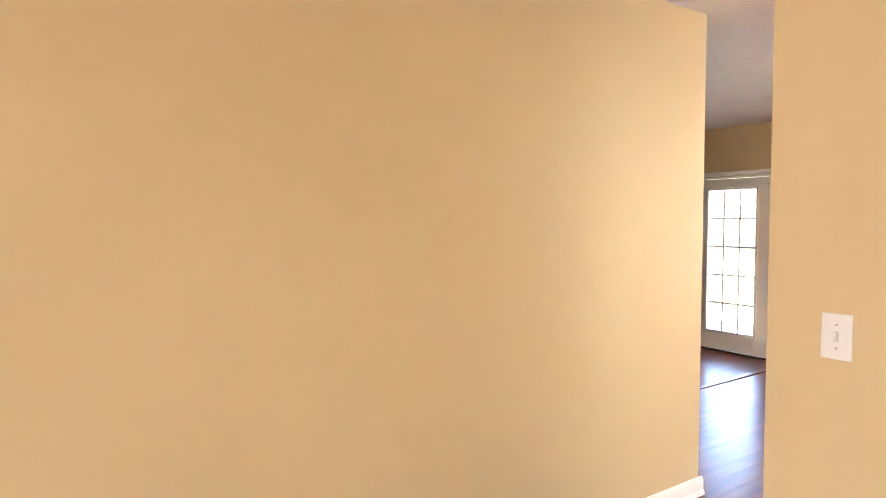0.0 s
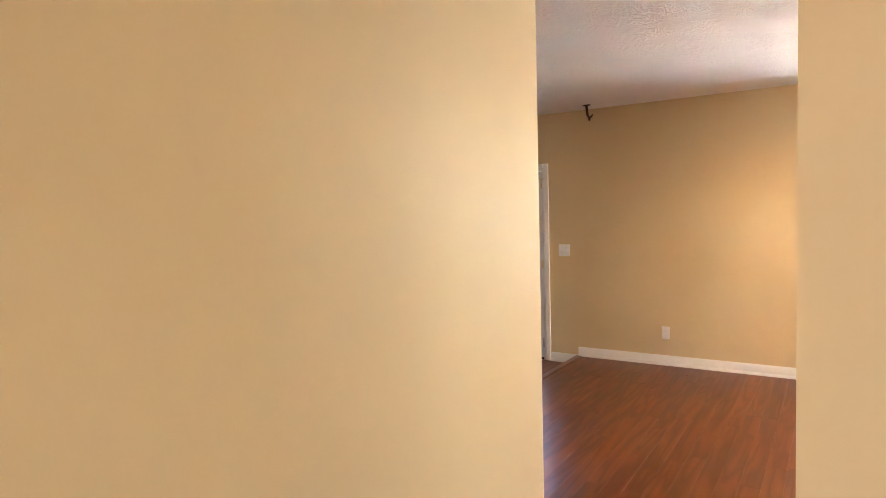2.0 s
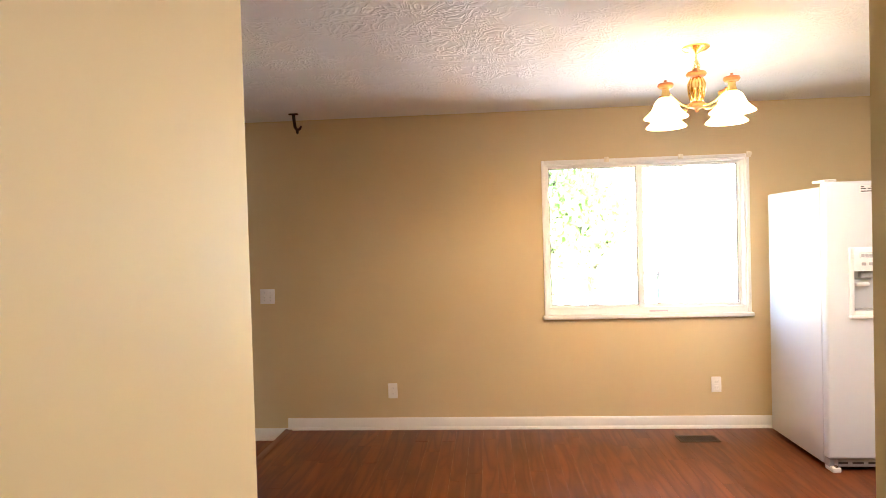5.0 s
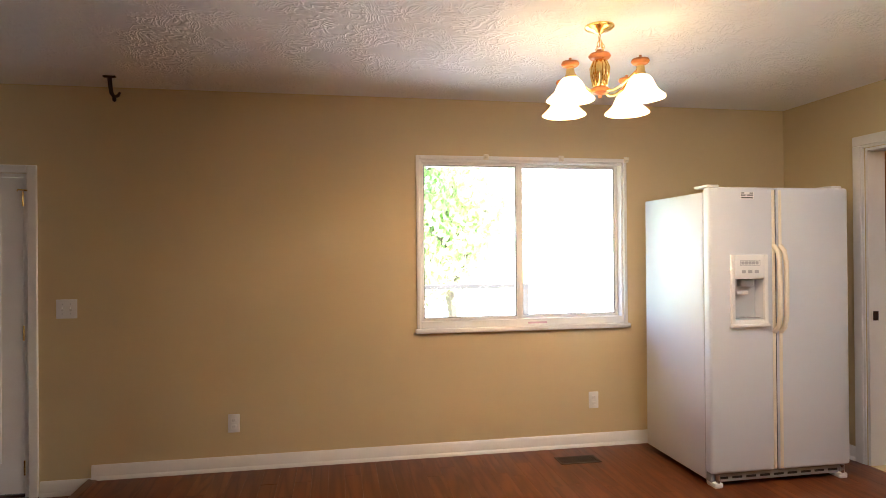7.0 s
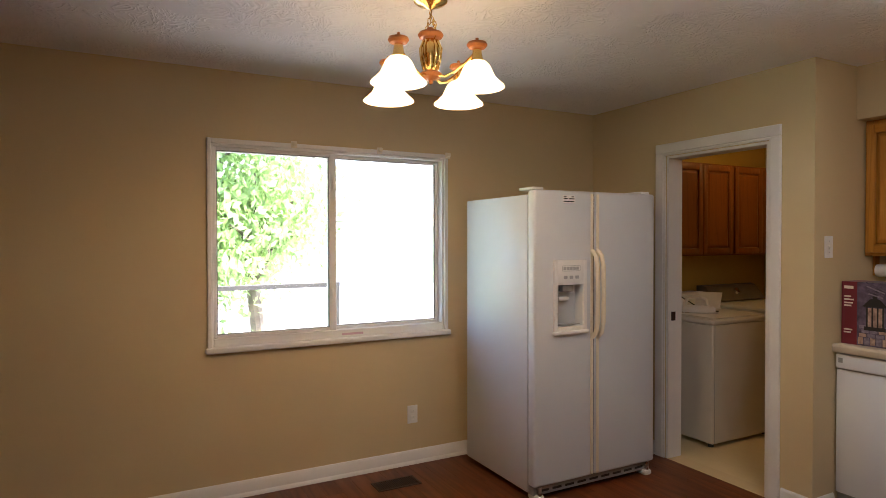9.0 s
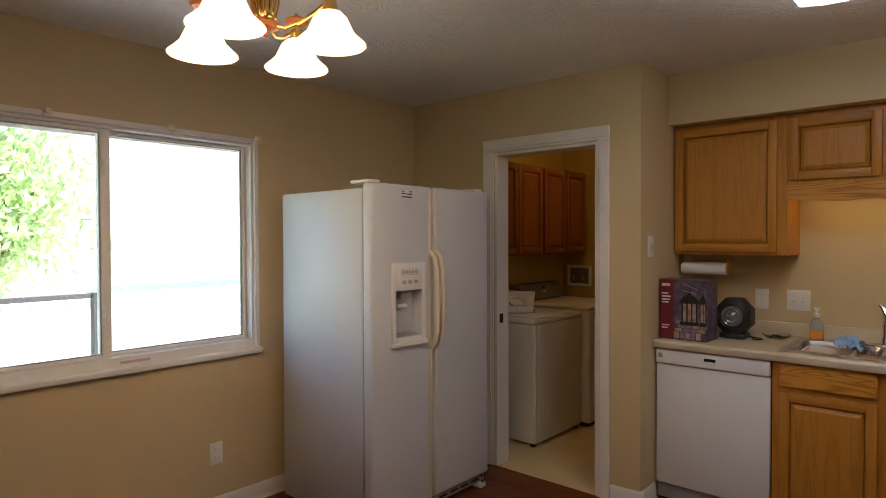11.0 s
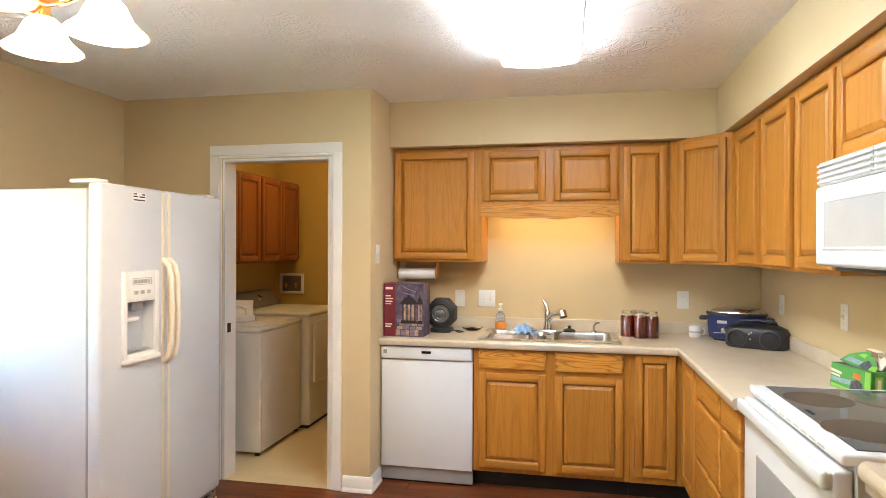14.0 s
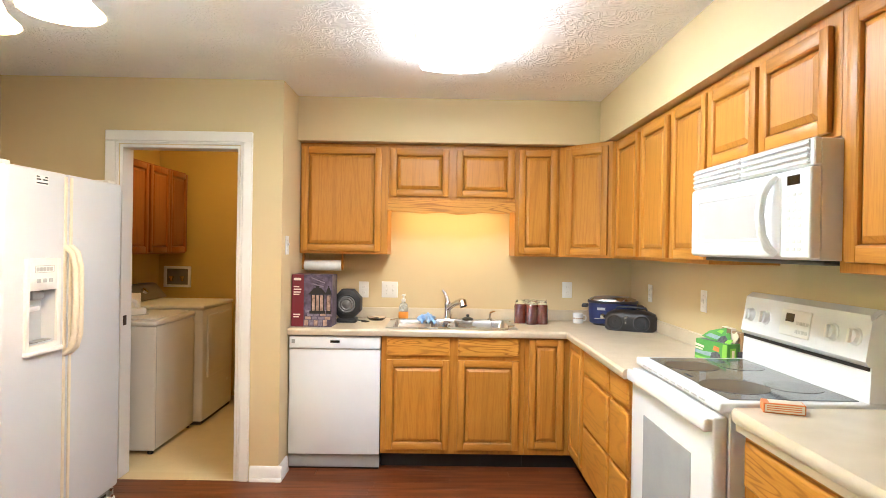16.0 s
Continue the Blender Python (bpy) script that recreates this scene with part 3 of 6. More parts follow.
# glazed door to the deck
y0, y1, z0, z1 = FD
door_2 = thing("door_2", at(WX, -3.5, LOW), "white glazed exterior door with fifteen small panes", "door", kind="structure")
bm = boxm(WX - 0.005, WX + 0.016, y1 + 0.004, y1 + 0.058, LOW, z1 + 0.05, 0.004)
box(bm, WX - 0.005, WX + 0.016, y0 - 0.058, y0 - 0.004, LOW, z1 + 0.05, 0.004)
part("casing", bm, M_TRIM, door_2, world=True)
part("casing_head", boxm(WX - 0.005, WX + 0.017, y0 - 0.004, y1 + 0.004, z1 + 0.004, z1 + 0.051, 0.004), M_TRIM, door_2, world=True)
bm = boxm(WX - 0.15, WX - 0.002, y1 - 0.022, y1 + 0.004, LOW, z1)
box(bm, WX - 0.15, WX - 0.002, y0 - 0.004, y0 + 0.022, LOW, z1)
box(bm, WX - 0.15, WX - 0.0025, y0 + 0.022, y1 - 0.022, z1 - 0.022, z1 + 0.004)
part("jamb", bm, M_TRIM, door_2, world=True)
a, b_, zb, zt = y0 + 0.025, y1 - 0.025, LOW + 0.025, z1 - 0.026
ga, gb, gz0, gz1 = -3.79, -3.235, 0.16, 1.745
leaf = bmesh.new()
for p, q, r, t in ((a, ga, zb, zt), (gb, b_, zb, zt), (ga, gb, zb, gz0), (ga, gb, gz1, zt)):
    box(leaf, WX - 0.052, WX - 0.008, p, q, r, t, 0.001)
leaf_ob = part("door_leaf", leaf, M_TRIM, door_2, world=True)
bm = bmesh.new()
w = 0.026
for p, q, r, t in ((ga - w, ga + 0.004, gz0 - w, gz1 + w), (gb - 0.004, gb + w, gz0 - w, gz1 + w), (ga + 0.004, gb - 0.004, gz0 - w, gz0 + 0.004), (ga + 0.004, gb - 0.004, gz1 - 0.004, gz1 + w)):
    box(bm, WX - 0.010, WX + 0.004, p, q, r, t, 0.005, 2)
part("glass_frame", bm, M_TRIM, leaf_ob, world=True)
pane_w, pane_h = (gb - ga) / 3, (gz1 - gz0) / 5
for i in range(3):
    for j in range(5):
        pn = part("pane", boxm(WX - 0.032, WX - 0.028, ga + i * pane_w + 0.001, ga + (i + 1) * pane_w - 0.001, gz0 + j * pane_h + 0.001, gz0 + (j + 1) * pane_h - 0.001), M_PANE, leaf_ob, world=True)
        pn.visible_shadow = False
for i in (1, 2):
    part("muntin", boxm(WX - 0.027, WX - 0.012, ga + i * pane_w - 0.010, ga + i * pane_w + 0.010, gz0, gz1, 0.003), M_TRIM, leaf_ob, world=True)
for j in range(1, 5):
    part("muntin", boxm(WX - 0.0265, WX - 0.013, ga, gb, gz0 + j * pane_h - 0.010, gz0 + j * pane_h + 0.010, 0.003), M_TRIM, leaf_ob, world=True)
for zz in (0.10, 0.92, 1.74):
    bm = lathe([(0.0, -0.045), (0.006, -0.045), (0.006, 0.045), (0.0, 0.045)], 8, (WX - 0.004, b_ + 0.002, zz))
    part("hinge", bm, M_BRASS, door_2, world=True)
part("chain_guard", tube([(WX - 0.004, b_ - 0.03, 1.79), (WX + 0.012, b_ - 0.02, 1.795), (WX + 0.014, b_ + 0.035, 1.79)], 0.005), M_BRASS, door_2, "tarnished brass door stop arm", world=True)
part("door_sill", boxm(WX - 0.15, WX - 0.003, y0 + 0.022, y1 - 0.022, LOW, LOW + 0.020, 0.004), M_IRON, door_2, world=True)
bm = lathe([(0.0, 0.0), (0.03, 0.0), (0.03, 0.006), (0.012, 0.012), (0.012, 0.035), (0.026, 0.045), (0.028, 0.058), (0.018, 0.068), (0.0, 0.07)], 16, (WX - 0.008, a + 0.06, 0.86), Matrix.Rotation(radians(90), 3, "Y"))
part("door_knob", bm, M_BRASS, door_2, world=True)

# ---- furniture helpers: doors, drawers and cabinet boxes ----
DOOR_CACHE = {}


def ring_panel(w, h, rings):
    """Nested rectangles (inset, y) from the outside in, closed in the middle; x 0..w, z 0..h."""
    bm = bmesh.new()
    loops = []
    for d, y in rings:
        loops.append([bm.verts.new(c) for c in ((d, y, d), (w - d, y, d), (w - d, y, h - d), (d, y, h - d))])
    for a, c in zip(loops, loops[1:]):
        for i in range(4):
            bm.faces.new((a[i], a[(i + 1) % 4], c[(i + 1) % 4], c[i]))
    bm.faces.new(loops[-1])
    bm.faces.new(loops[0][::-1])
    return bm


def oak_door(parent, m, w, h, wood=None):
    """Raised-panel door: stiles, rails and a bevelled panel. Local x across, z up, front at -y."""
    wood = wood or M_OAK
    key = (round(w, 3), round(h, 3), wood.name)
    fw = min(0.043, w * 0.20)
    if key not in DOOR_CACHE:
        stile = mesh_of("stile", boxm(0, fw, -0.02, -0.0005, 0, h, 0.004, 2), wood)
        back = mesh_of("door", boxm(fw * 0.5, w - fw * 0.5, -0.006, 0, 0.006, h - 0.006), wood)
        rail = mesh_of("rail", boxm(fw, w - fw, -0.0195, -0.0008, 0, fw, 0.003, 2), M_OAKH if wood is M_OAK else wood)
        pw, ph = w - 2 * fw, h - 2 * fw
        pan = ring_panel(pw, ph, [(0.0, -0.0065), (0.0, -0.0190), (0.004, -0.0160), (0.0065, -0.0065), (0.0095, -0.0065), (0.027, -0.0155), (0.029, -0.0170)])
        DOOR_CACHE[key] = (back, stile, rail, mesh_of("panel", pan, wood, False))
    back, stile, rail, pan = DOOR_CACHE[key]
    d = part("door", back, None, parent, m=m)
    part("stile", stile, None, d, m=at(0, 0, 0))
    part("stile", stile, None, d, m=at(w - fw, 0, 0))
    part("rail", rail, None, d, m=at(0, 0, 0))
    part("rail", rail, None, d, m=at(0, 0, h - fw))
    part("panel", pan, None, d, m=at(fw, 0, fw))
    return d


def oak_drawer(parent, m, w, h, wood=None):
    rings = [(0.0, 0.0), (0.0, -0.012), (0.006, -0.018), (0.012, -0.020), (0.014, -0.020)]
    return part("drawer_front", mesh_of("drawer_front", ring_panel(w, h, rings), wood or M_OAKFIG), None, parent, m=m)


def wall_cabinet(m, w, h, depth, doors, label, group="oak wall cabinets"):
    """doors: (x, z, w, h) in the unit's own frame; the front of the box lies at y = 0."""
    c = thing("wall_cabinet", m, label, "cabinet", group)
    part("body", boxm(0.0005, w - 0.0005, 0.0, depth, 0.0, h, 0.0015), M_OAK, c)
    for x, z, dw, dh in doors:
        oak_door(c, at(x, -0.0015, z), dw, dh)
    return c


UB, UT = 1.385, 2.143
UH = UT - UB
# sink wall, from the jog to the corner
UY = 2.63
wall_cabinet(at(JOG_X + 0.001, UY, UB), 0.604, UH, SINK_Y - UY - 0.001, [(0.012, 0.018, 0.545, UH - 0.045)], "honey oak wall cabinet with one raised-panel door above the counter")
u2 = wall_cabinet(at(-3.575, UY, 1.762), 0.873, UT - 1.762, SINK_Y - UY - 0.001, [(0.012, 0.024, 0.404, 0.325), (0.467, 0.024, 0.404 - 0.008, 0.325)], "short honey oak wall cabinet with two doors over the sink")
bm = bmesh.new()
n = 60
tops, bots, backs_t, backs_b = [], [], [], []
for i in range(n + 1):
    u = i / n
    x = u * 0.873
    edge = 0.006 * math.sin(u * math.pi * 6.0) * math.sin(u * math.pi) + 0.005 * math.cos(u * math.pi * 2) + (0.010 if u < 0.03 or u > 0.97 else 0.0)
    for lst, y, z in ((tops, -0.012, -0.001), (bots, -0.012, -0.088 + edge), (backs_t, 0.006, -0.001), (backs_b, 0.006, -0.088 + edge)):
        lst.append(bm.verts.new((x, y, z)))
for i in range(n):
    bm.faces.new((tops[i], bots[i], bots[i + 1], tops[i + 1]))
    bm.faces.new((backs_t[i + 1], backs_b[i + 1], backs_b[i], backs_t[i]))
    bm.faces.new((bots[i], backs_b[i], backs_b[i + 1], bots[i + 1]))
    bm.faces.new((tops[i + 1], backs_t[i + 1], backs_t[i], tops[i]))
part("valance", bm, M_OAKFIG, u2, "scalloped oak valance")
part("tube_light", boxm(0.12, 0.75, 0.10, 0.17, -0.014, -0.0005, 0.004), M_PLASTIC, u2, "slim white under-cabinet light")
wall_cabinet(at(-2.701, UY, UB), 0.305, UH, SINK_Y - UY - 0.001, [(0.024, 0.018, 0.262, UH - 0.045)], "narrow honey oak wall cabinet with one raised-panel door")
# diagonal corner unit
cc = thing("corner_cabinet", at(-2.395, 2.95, UB), "diagonal honey oak corner wall cabinet with one door", "cabinet", "oak wall cabinets")
part("body", slab([(0.0, -0.001), (0.0, -0.320), (0.285, -0.595), (0.609, -0.595), (0.609, -0.001)], 0.0, UH), M_OAK, cc)
dv = Vector((0.285, -0.275))
ang = math.degrees(math.atan2(dv.y, dv.x))
oak_door(cc, at(0.042, -0.3625, 0.018, ang), dv.length - 0.085, UH - 0.045)
# range wall, from the corner towards the entry; local x runs along -y
UX = -2.09


def rpose(y, z):
    return at(UX, y, z, -90)


RD = RIGHT_X - UX - 0.001
wall_cabinet(rpose(2.354, UB), 0.508, UH, RD, [(0.074, 0.018, 0.410, UH - 0.050)], "honey oak wall cabinet beside the corner")
wall_cabinet(rpose(1.846, UB), 0.854, UH, RD, [(0.024, 0.018, 0.392, UH - 0.050), (0.471, 0.018, 0.370, UH - 0.050)], "honey oak wall cabinet with two tall doors")
wall_cabinet(rpose(0.992, 1.775), 0.827, UT - 1.775, RD, [(0.010, 0.014, 0.379, 0.312), (0.415, 0.014, 0.377, 0.312)], "short honey oak wall cabinet above the microwave")
wall_cabinet(rpose(0.165, UB), 0.655, UH, RD, [(0.048, 0.030, 0.585, UH - 0.062)], "honey oak wall cabinet beside the microwave")

# base units
BH, TOE = 0.868, 0.105


def base_unit(m, w, depth, label, doors=(), drawers=(), top=BH):
    c = thing("base_cabinet", m, label, "cabinet", "oak base cabinets")
    part("body", boxm(0.0005, w - 0.0005, 0.0, depth, TOE, top, 0.0015), M_OAK, c)
    part("toe_kick", boxm(0.0005, w - 0.0005, 0.075, depth, 0.0, TOE - 0.001), M_TOE, c, "black recessed toe kick")
    for x, z, dw, dh in doors:
        oak_door(c, at(x, -0.0015, z), dw, dh)
    for x, z, dw, dh in drawers:
        oak_drawer(c, at(x, -0.0015, z), dw, dh, M_OAKSOFT if len(drawers) == 3 else None)
    return c


BY, BX = 2.365, -2.352
BD = SINK_Y - BY - 0.001
base_unit(at(-3.583, BY, 0), 0.927, BD, "honey oak sink base cabinet with two doors and false drawer fronts", [(0.034, 0.135, 0.406, 0.578), (0.495, 0.135, 0.394, 0.578)], [(0.034, 0.738, 0.406, 0.120), (0.495, 0.738, 0.394, 0.120)])
lz = thing("corner_base_cabinet", at(-2.656, BY, 0), "honey oak corner base cabinet with a folding door", "cabinet", "oak base cabinets")
part("body", slab([(0.0005, 0.0), (0.304, 0.0), (0.304, -0.375), (0.87, -0.375), (0.87, BD), (0.0005, BD)], TOE, BH), M_OAK, lz)
part("toe_kick", slab([(0.0005, 0.075), (0.379, 0.075), (0.379, -0.375), (0.87, -0.375), (0.87, BD), (0.0005, BD)], 0.0, TOE - 0.001), M_TOE, lz, "black recessed toe kick")
oak_door(lz, at(0.026, -0.0015, 0.148), 0.226, 0.708)
oak_door(lz, at(0.3025, -0.026, 0.148, -90), 0.325, 0.708)
RB = RIGHT_X - BX - 0.001
base_unit(at(BX, 1.990, 0, -90), 0.540, RB, "honey oak drawer base cabinet with three drawers", (), [(0.022, 0.728, 0.495, 0.126), (0.022, 0.425, 0.495, 0.280), (0.022, 0.125, 0.495, 0.285)])
base_unit(at(BX, 1.450, 0, -90), 0.312, RB, "narrow honey oak drawer base cabinet beside the range", (), [(0.016, 0.728, 0.280, 0.126), (0.016, 0.425, 0.280, 0.280), (0.016, 0.125, 0.280, 0.285)])
base_unit(at(BX + 0.085, 0.326, 0, -90), 0.818, RB - 0.085, "honey oak base cabinet with a wide drawer", [(0.03, 0.135, 0.37, 0.555), (0.415, 0.135, 0.37, 0.555)], [(0.03, 0.722, 0.755, 0.140)], top=BH + 0.015)

# worktops
CT = 0.91
wt = thing("worktop", at(-3.0, 2.6, BH), "beige speckled laminate worktop with a low backsplash", "worktop")
SX0, SX1, SY0, SY1 = -3.535, -2.725, 2.395, 2.865
fy, fx = 2.335, -2.382
for p, q, r, t in ((JOG_X + 0.001, SX0, fy, SINK_Y - 0.001), (SX0, SX1, fy, SY0), (SX0, SX1, SY1, SINK_Y - 0.001), (SX1, RIGHT_X - 0.001, fy, SINK_Y - 0.001)):
    part("top", boxm(p, q, r, t, BH + 0.001, CT), M_CTR, wt, world=True)
part("top", boxm(fx, RIGHT_X - 0.001, 1.142, fy, BH + 0.001, CT), M_CTR, wt, world=True)
nose = [(0.0, BH - 0.002), (-0.012, BH - 0.002), (-0.018, BH + 0.008), (-0.019, CT - 0.012), (-0.012, CT - 0.001), (0.0, CT + 0.0003)]
bm = bmesh.new()


def nosing(bm, path, outward):
    cols = []
    for (x, y), (ox, oy) in zip(path, outward):
        cols.append([bm.verts.new((x - ox * d, y - oy * d, z)) for d, z in nose])
    for a, c in zip(cols, cols[1:]):
        for i in range(len(nose) - 1):
            bm.faces.new((a[i], a[i + 1], c[i + 1], c[i]))
    bm.faces.new(cols[0])
    bm.faces.new(cols[-1])
    return bm


nosing(bm, [(JOG_X + 0.001, fy), (fx, fy), (fx, 1.138)], [(0, -1), (-1, -1), (-1, 0)])
part("front_edge", bm, M_CTR, wt, world=True)
bm = boxm(JOG_X + 0.001, RIGHT_X - 0.001, SINK_Y - 0.021, SINK_Y - 0.001, CT + 0.0004, 0.988, 0.004, 2)
box(bm, RIGHT_X - 0.021, RIGHT_X - 0.001, 1.138, SINK_Y - 0.021, CT + 0.0004, 0.988, 0.004, 2)
part("backsplash", bm, M_CTR, wt, world=True)
wt2 = thing("worktop", at(-2.0, -0.1, BH), "beige speckled laminate worktop on the near side of the range", "worktop")
part("top", boxm(fx + 0.085, RIGHT_X - 0.001, E_Y + 0.111, 0.326, BH + 0.016, CT + 0.046), M_CTR, wt2, world=True)
front2 = part("front_edge", nosing(bmesh.new(),  [(fx + 0.100, 0.3265), (fx + 0.085, 0.314), (fx + 0.085, E_Y + 0.111)], [(-0.6, 0.6), (-0.9, 0.4), (-1, 0)]), M_CTR, wt2, world=True)
for v_ in front2.data.vertices:
    v_.co.z += 0.046
part("backsplash", boxm(RIGHT_X - 0.021, RIGHT_X - 0.001, E_Y + 0.111, 0.326, CT + 0.0464, 1.034, 0.004, 2), M_CTR, wt2, world=True)

# ---- appliances ----


M_LNICHE = mat("light grey niche plastic", (0.52, 0.52, 0.51), 0.45)


def fridge():
    """Side-by-side refrigerator. Local x across the front, y back, z up; front of the doors at y = 0."""
    w, d, h = 0.930, 0.755, 1.735
    f = thing("refrigerator", at(-5.0, 0.932, 0, 90), "white side-by-side refrigerator with yellowed cream handles", "refrigerator")
    part("body", boxm(0.006, w - 0.006, 0.075, d, 0.035, h, 0.008, 2), M_PEBBLE, f)
    split = 0.437
    for name, a, b_ in (("freezer_door", 0.0, split - 0.004), ("fridge_door", split + 0.004, w)):
        bm = bmesh.new()
        if a == 0.0:
            # opening for the dispenser
            hx0, hx1, hz0, hz1 = 0.130, 0.372, 0.945, 1.362
            box(bm, a, b_, 0.0, 0.066, 0.085, h + 0.025, 0.016, 3)
            x0_, x1_, z0_, z1_ = hx0 + 0.026, hx1 - 0.026, hz0 + 0.036, hz1 - 0.142
            # the front face is cut open and a box-shaped niche let into the door
            front = min(bm.faces, key=lambda f: (round(f.calc_center_median().y, 4), -f.calc_area()))
            rim = sorted(front.verts, key=lambda v: math.atan2(v.co.z - 1.1, v.co.x - 0.25))
            bmesh.ops.delete(bm, geom=[front], context="FACES_ONLY")
            lip = [bm.verts.new((x, 0.0, z)) for x, z in ((x0_, z0_), (x1_, z0_), (x1_, z1_), (x0_, z1_))]
            deep = [bm.verts.new((x, 0.058, z)) for x, z in ((x0_ + 0.012, z0_ + 0.006), (x1_ - 0.012, z0_ + 0.006), (x1_ - 0.012, z1_), (x0_ + 0.012, z1_))]
            for i in range(4):
                j = (i + 1) % 4
                bm.faces.new((rim[i], rim[j], lip[j], lip[i]))
                bm.faces.new((lip[i], lip[j], deep[j], deep[i]))
            bm.faces.new(deep)
            dr = part(name, bm, M_PEBBLE, f)
            bez = bmesh.new()
            for p, q, r, t in ((hx0, x0_, hz0, hz1), (x1_, hx1, hz0, hz1), (x0_, x1_, z1_, hz1), (x0_, x1_, hz0, z0_)):
                box(bez, p, q, -0.012, 0.003, r, t, 0.003, 2)
            part("dispenser", bez, M_PLASTIC, dr, "white water and ice dispenser")
            part("niche_back", boxm(x0_ + 0.014, x1_ - 0.014, 0.054, 0.0575, z0_ + 0.01, z1_ - 0.004), M_LNICHE, dr, "light grey back of the dispenser niche")
            part("chute", boxm(x0_ + 0.055, x1_ - 0.055, 0.012, 0.054, z1_ - 0.045, z1_ - 0.001, 0.008, 2), M_GREY, dr, "grey ice chute")
            part("lever", boxm(x0_ + 0.022, x0_ + 0.100, 0.006, 0.030, z1_ - 0.092, z1_ - 0.070, 0.007, 2), M_PLASTIC, dr, "white dispenser lever")
            part("spill_shelf", boxm(hx0 - 0.004, hx1 + 0.004, -0.026, 0.002, hz0 - 0.008, hz0 + 0.012, 0.006, 2), M_PLASTIC, dr)
            part("drip_grille", boxm(x0_ + 0.016, x1_ - 0.016, 0.004, 0.052, z0_ + 0.0065, z0_ + 0.010), M_GREY, dr)
            oval_rim = bmesh.new()
            for k in range(2):
                z_ = hz1 - 0.064 + k * 0.030
                box(oval_rim, hx0 + 0.060, hx0 + 0.186, -0.0135, -0.0115, z_, z_ + 0.0025)
                x_ = hx0 + 0.0575 + k * 0.1285
                box(oval_rim, x_, x_ + 0.0025, -0.0135, -0.0115, hz1 - 0.062, hz1 - 0.033)
            part("button_surround", oval_rim, M_LGREY, dr, "thin grey outline round the buttons")
            for i in range(5):
                part("button", boxm(hx0 + 0.066 + i * 0.023, hx0 + 0.085 + i * 0.023, -0.0140, -0.0115, hz1 - 0.057, hz1 - 0.039, 0.002), M_LGREY, f)
            for i in range(3):
                part("button", boxm(hx0 + 0.068 + i * 0.042, hx0 + 0.092 + i * 0.042, -0.0140, -0.0115, hz1 - 0.108, hz1 - 0.090, 0.004, 2), M_LGREY, f)
        else:
            dr = part(name, box(bm, a, b_, 0.0, 0.066, 0.085, h + 0.025, 0.016, 3), M_PEBBLE, f)
        # handle and the long trim strip beside the split
        hx = split - 0.022 if a == 0.0 else split + 0.022
        part("trim_strip", boxm(hx - 0.010, hx + 0.010, -0.006, 0.002, 0.095, h + 0.01, 0.004, 2), M_CREAM, dr, "yellowed cream trim strip")
        pts = [(hx, -0.004, 0.905), (hx, -0.036, 0.935), (hx, -0.052, 1.0), (hx, -0.055, 1.16), (hx, -0.052, 1.32), (hx, -0.036, 1.385), (hx, -0.004, 1.415)]
        part("handle", tube(pts, 0.0135, 10), M_CREAM, dr, "curved cream handle")
    part("gasket", boxm(0.01, w - 0.01, 0.0655, 0.0752, 0.09, h), M_GREY, f)
    part("split_shadow", boxm(split - 0.0035, split + 0.0035, 0.010, 0.06, 0.09, h + 0.01), M_DARK, f)
    bm = boxm(0.015, w - 0.015, 0.03, 0.085, 0.028, 0.078, 0.004)
    part("kick_grille", bm, M_GREY, f)
    for i in range(9):
        part("grille_slot", boxm(0.06 + i * 0.092, 0.125 + i * 0.092, 0.0285, 0.031, 0.045, 0.058), M_DARK, f)
    for x in (0.02, w - 0.075):
        part("foot", boxm(x, x + 0.055, 0.0, 0.09, 0.0, 0.034, 0.010, 2), M_PLASTIC, f, "white leveling foot cover")
        part("bolt", lathe([(0.0, 0.0), (0.012, 0.0), (0.012, 0.05), (0.0, 0.05)], 8, (x + 0.028, 0.014, 0.032)), M_STEEL, f)
    for x in (0.012, w - 0.090):
        part("hinge_cover", boxm(x, x + 0.075, 0.030, 0.17, h + 0.0255, h + 0.042, 0.006, 2), M_PLASTIC, f)
    part("sticker", boxm(0.198, 0.290, -0.0012, 0.0004, 1.688, 1.732), M_PLASTIC, f, "white paper sticker with dark print")
    for a, b_, z in ((0.205, 0.283, 1.694), (0.205, 0.235, 1.710), (0.245, 0.283, 1.710), (0.205, 0.225, 1.722), (0.262, 0.283, 1.722)):
        part("print_bar", boxm(a, b_, -0.002, -0.001, z, z + 0.006), M_DARK, f)
    return f


fridge()


M_CREAM2 = mat("pale cream enamel", (0.78, 0.78, 0.74), 0.3)
M_FAINT = mat("faint grey print", (0.50, 0.50, 0.48), 0.5)
M_KEY = mat("pale grey key print", (0.62, 0.62, 0.59), 0.5)
M_FILTER = mat("dark grey filter", (0.09, 0.09, 0.095), 0.5, 0.3)


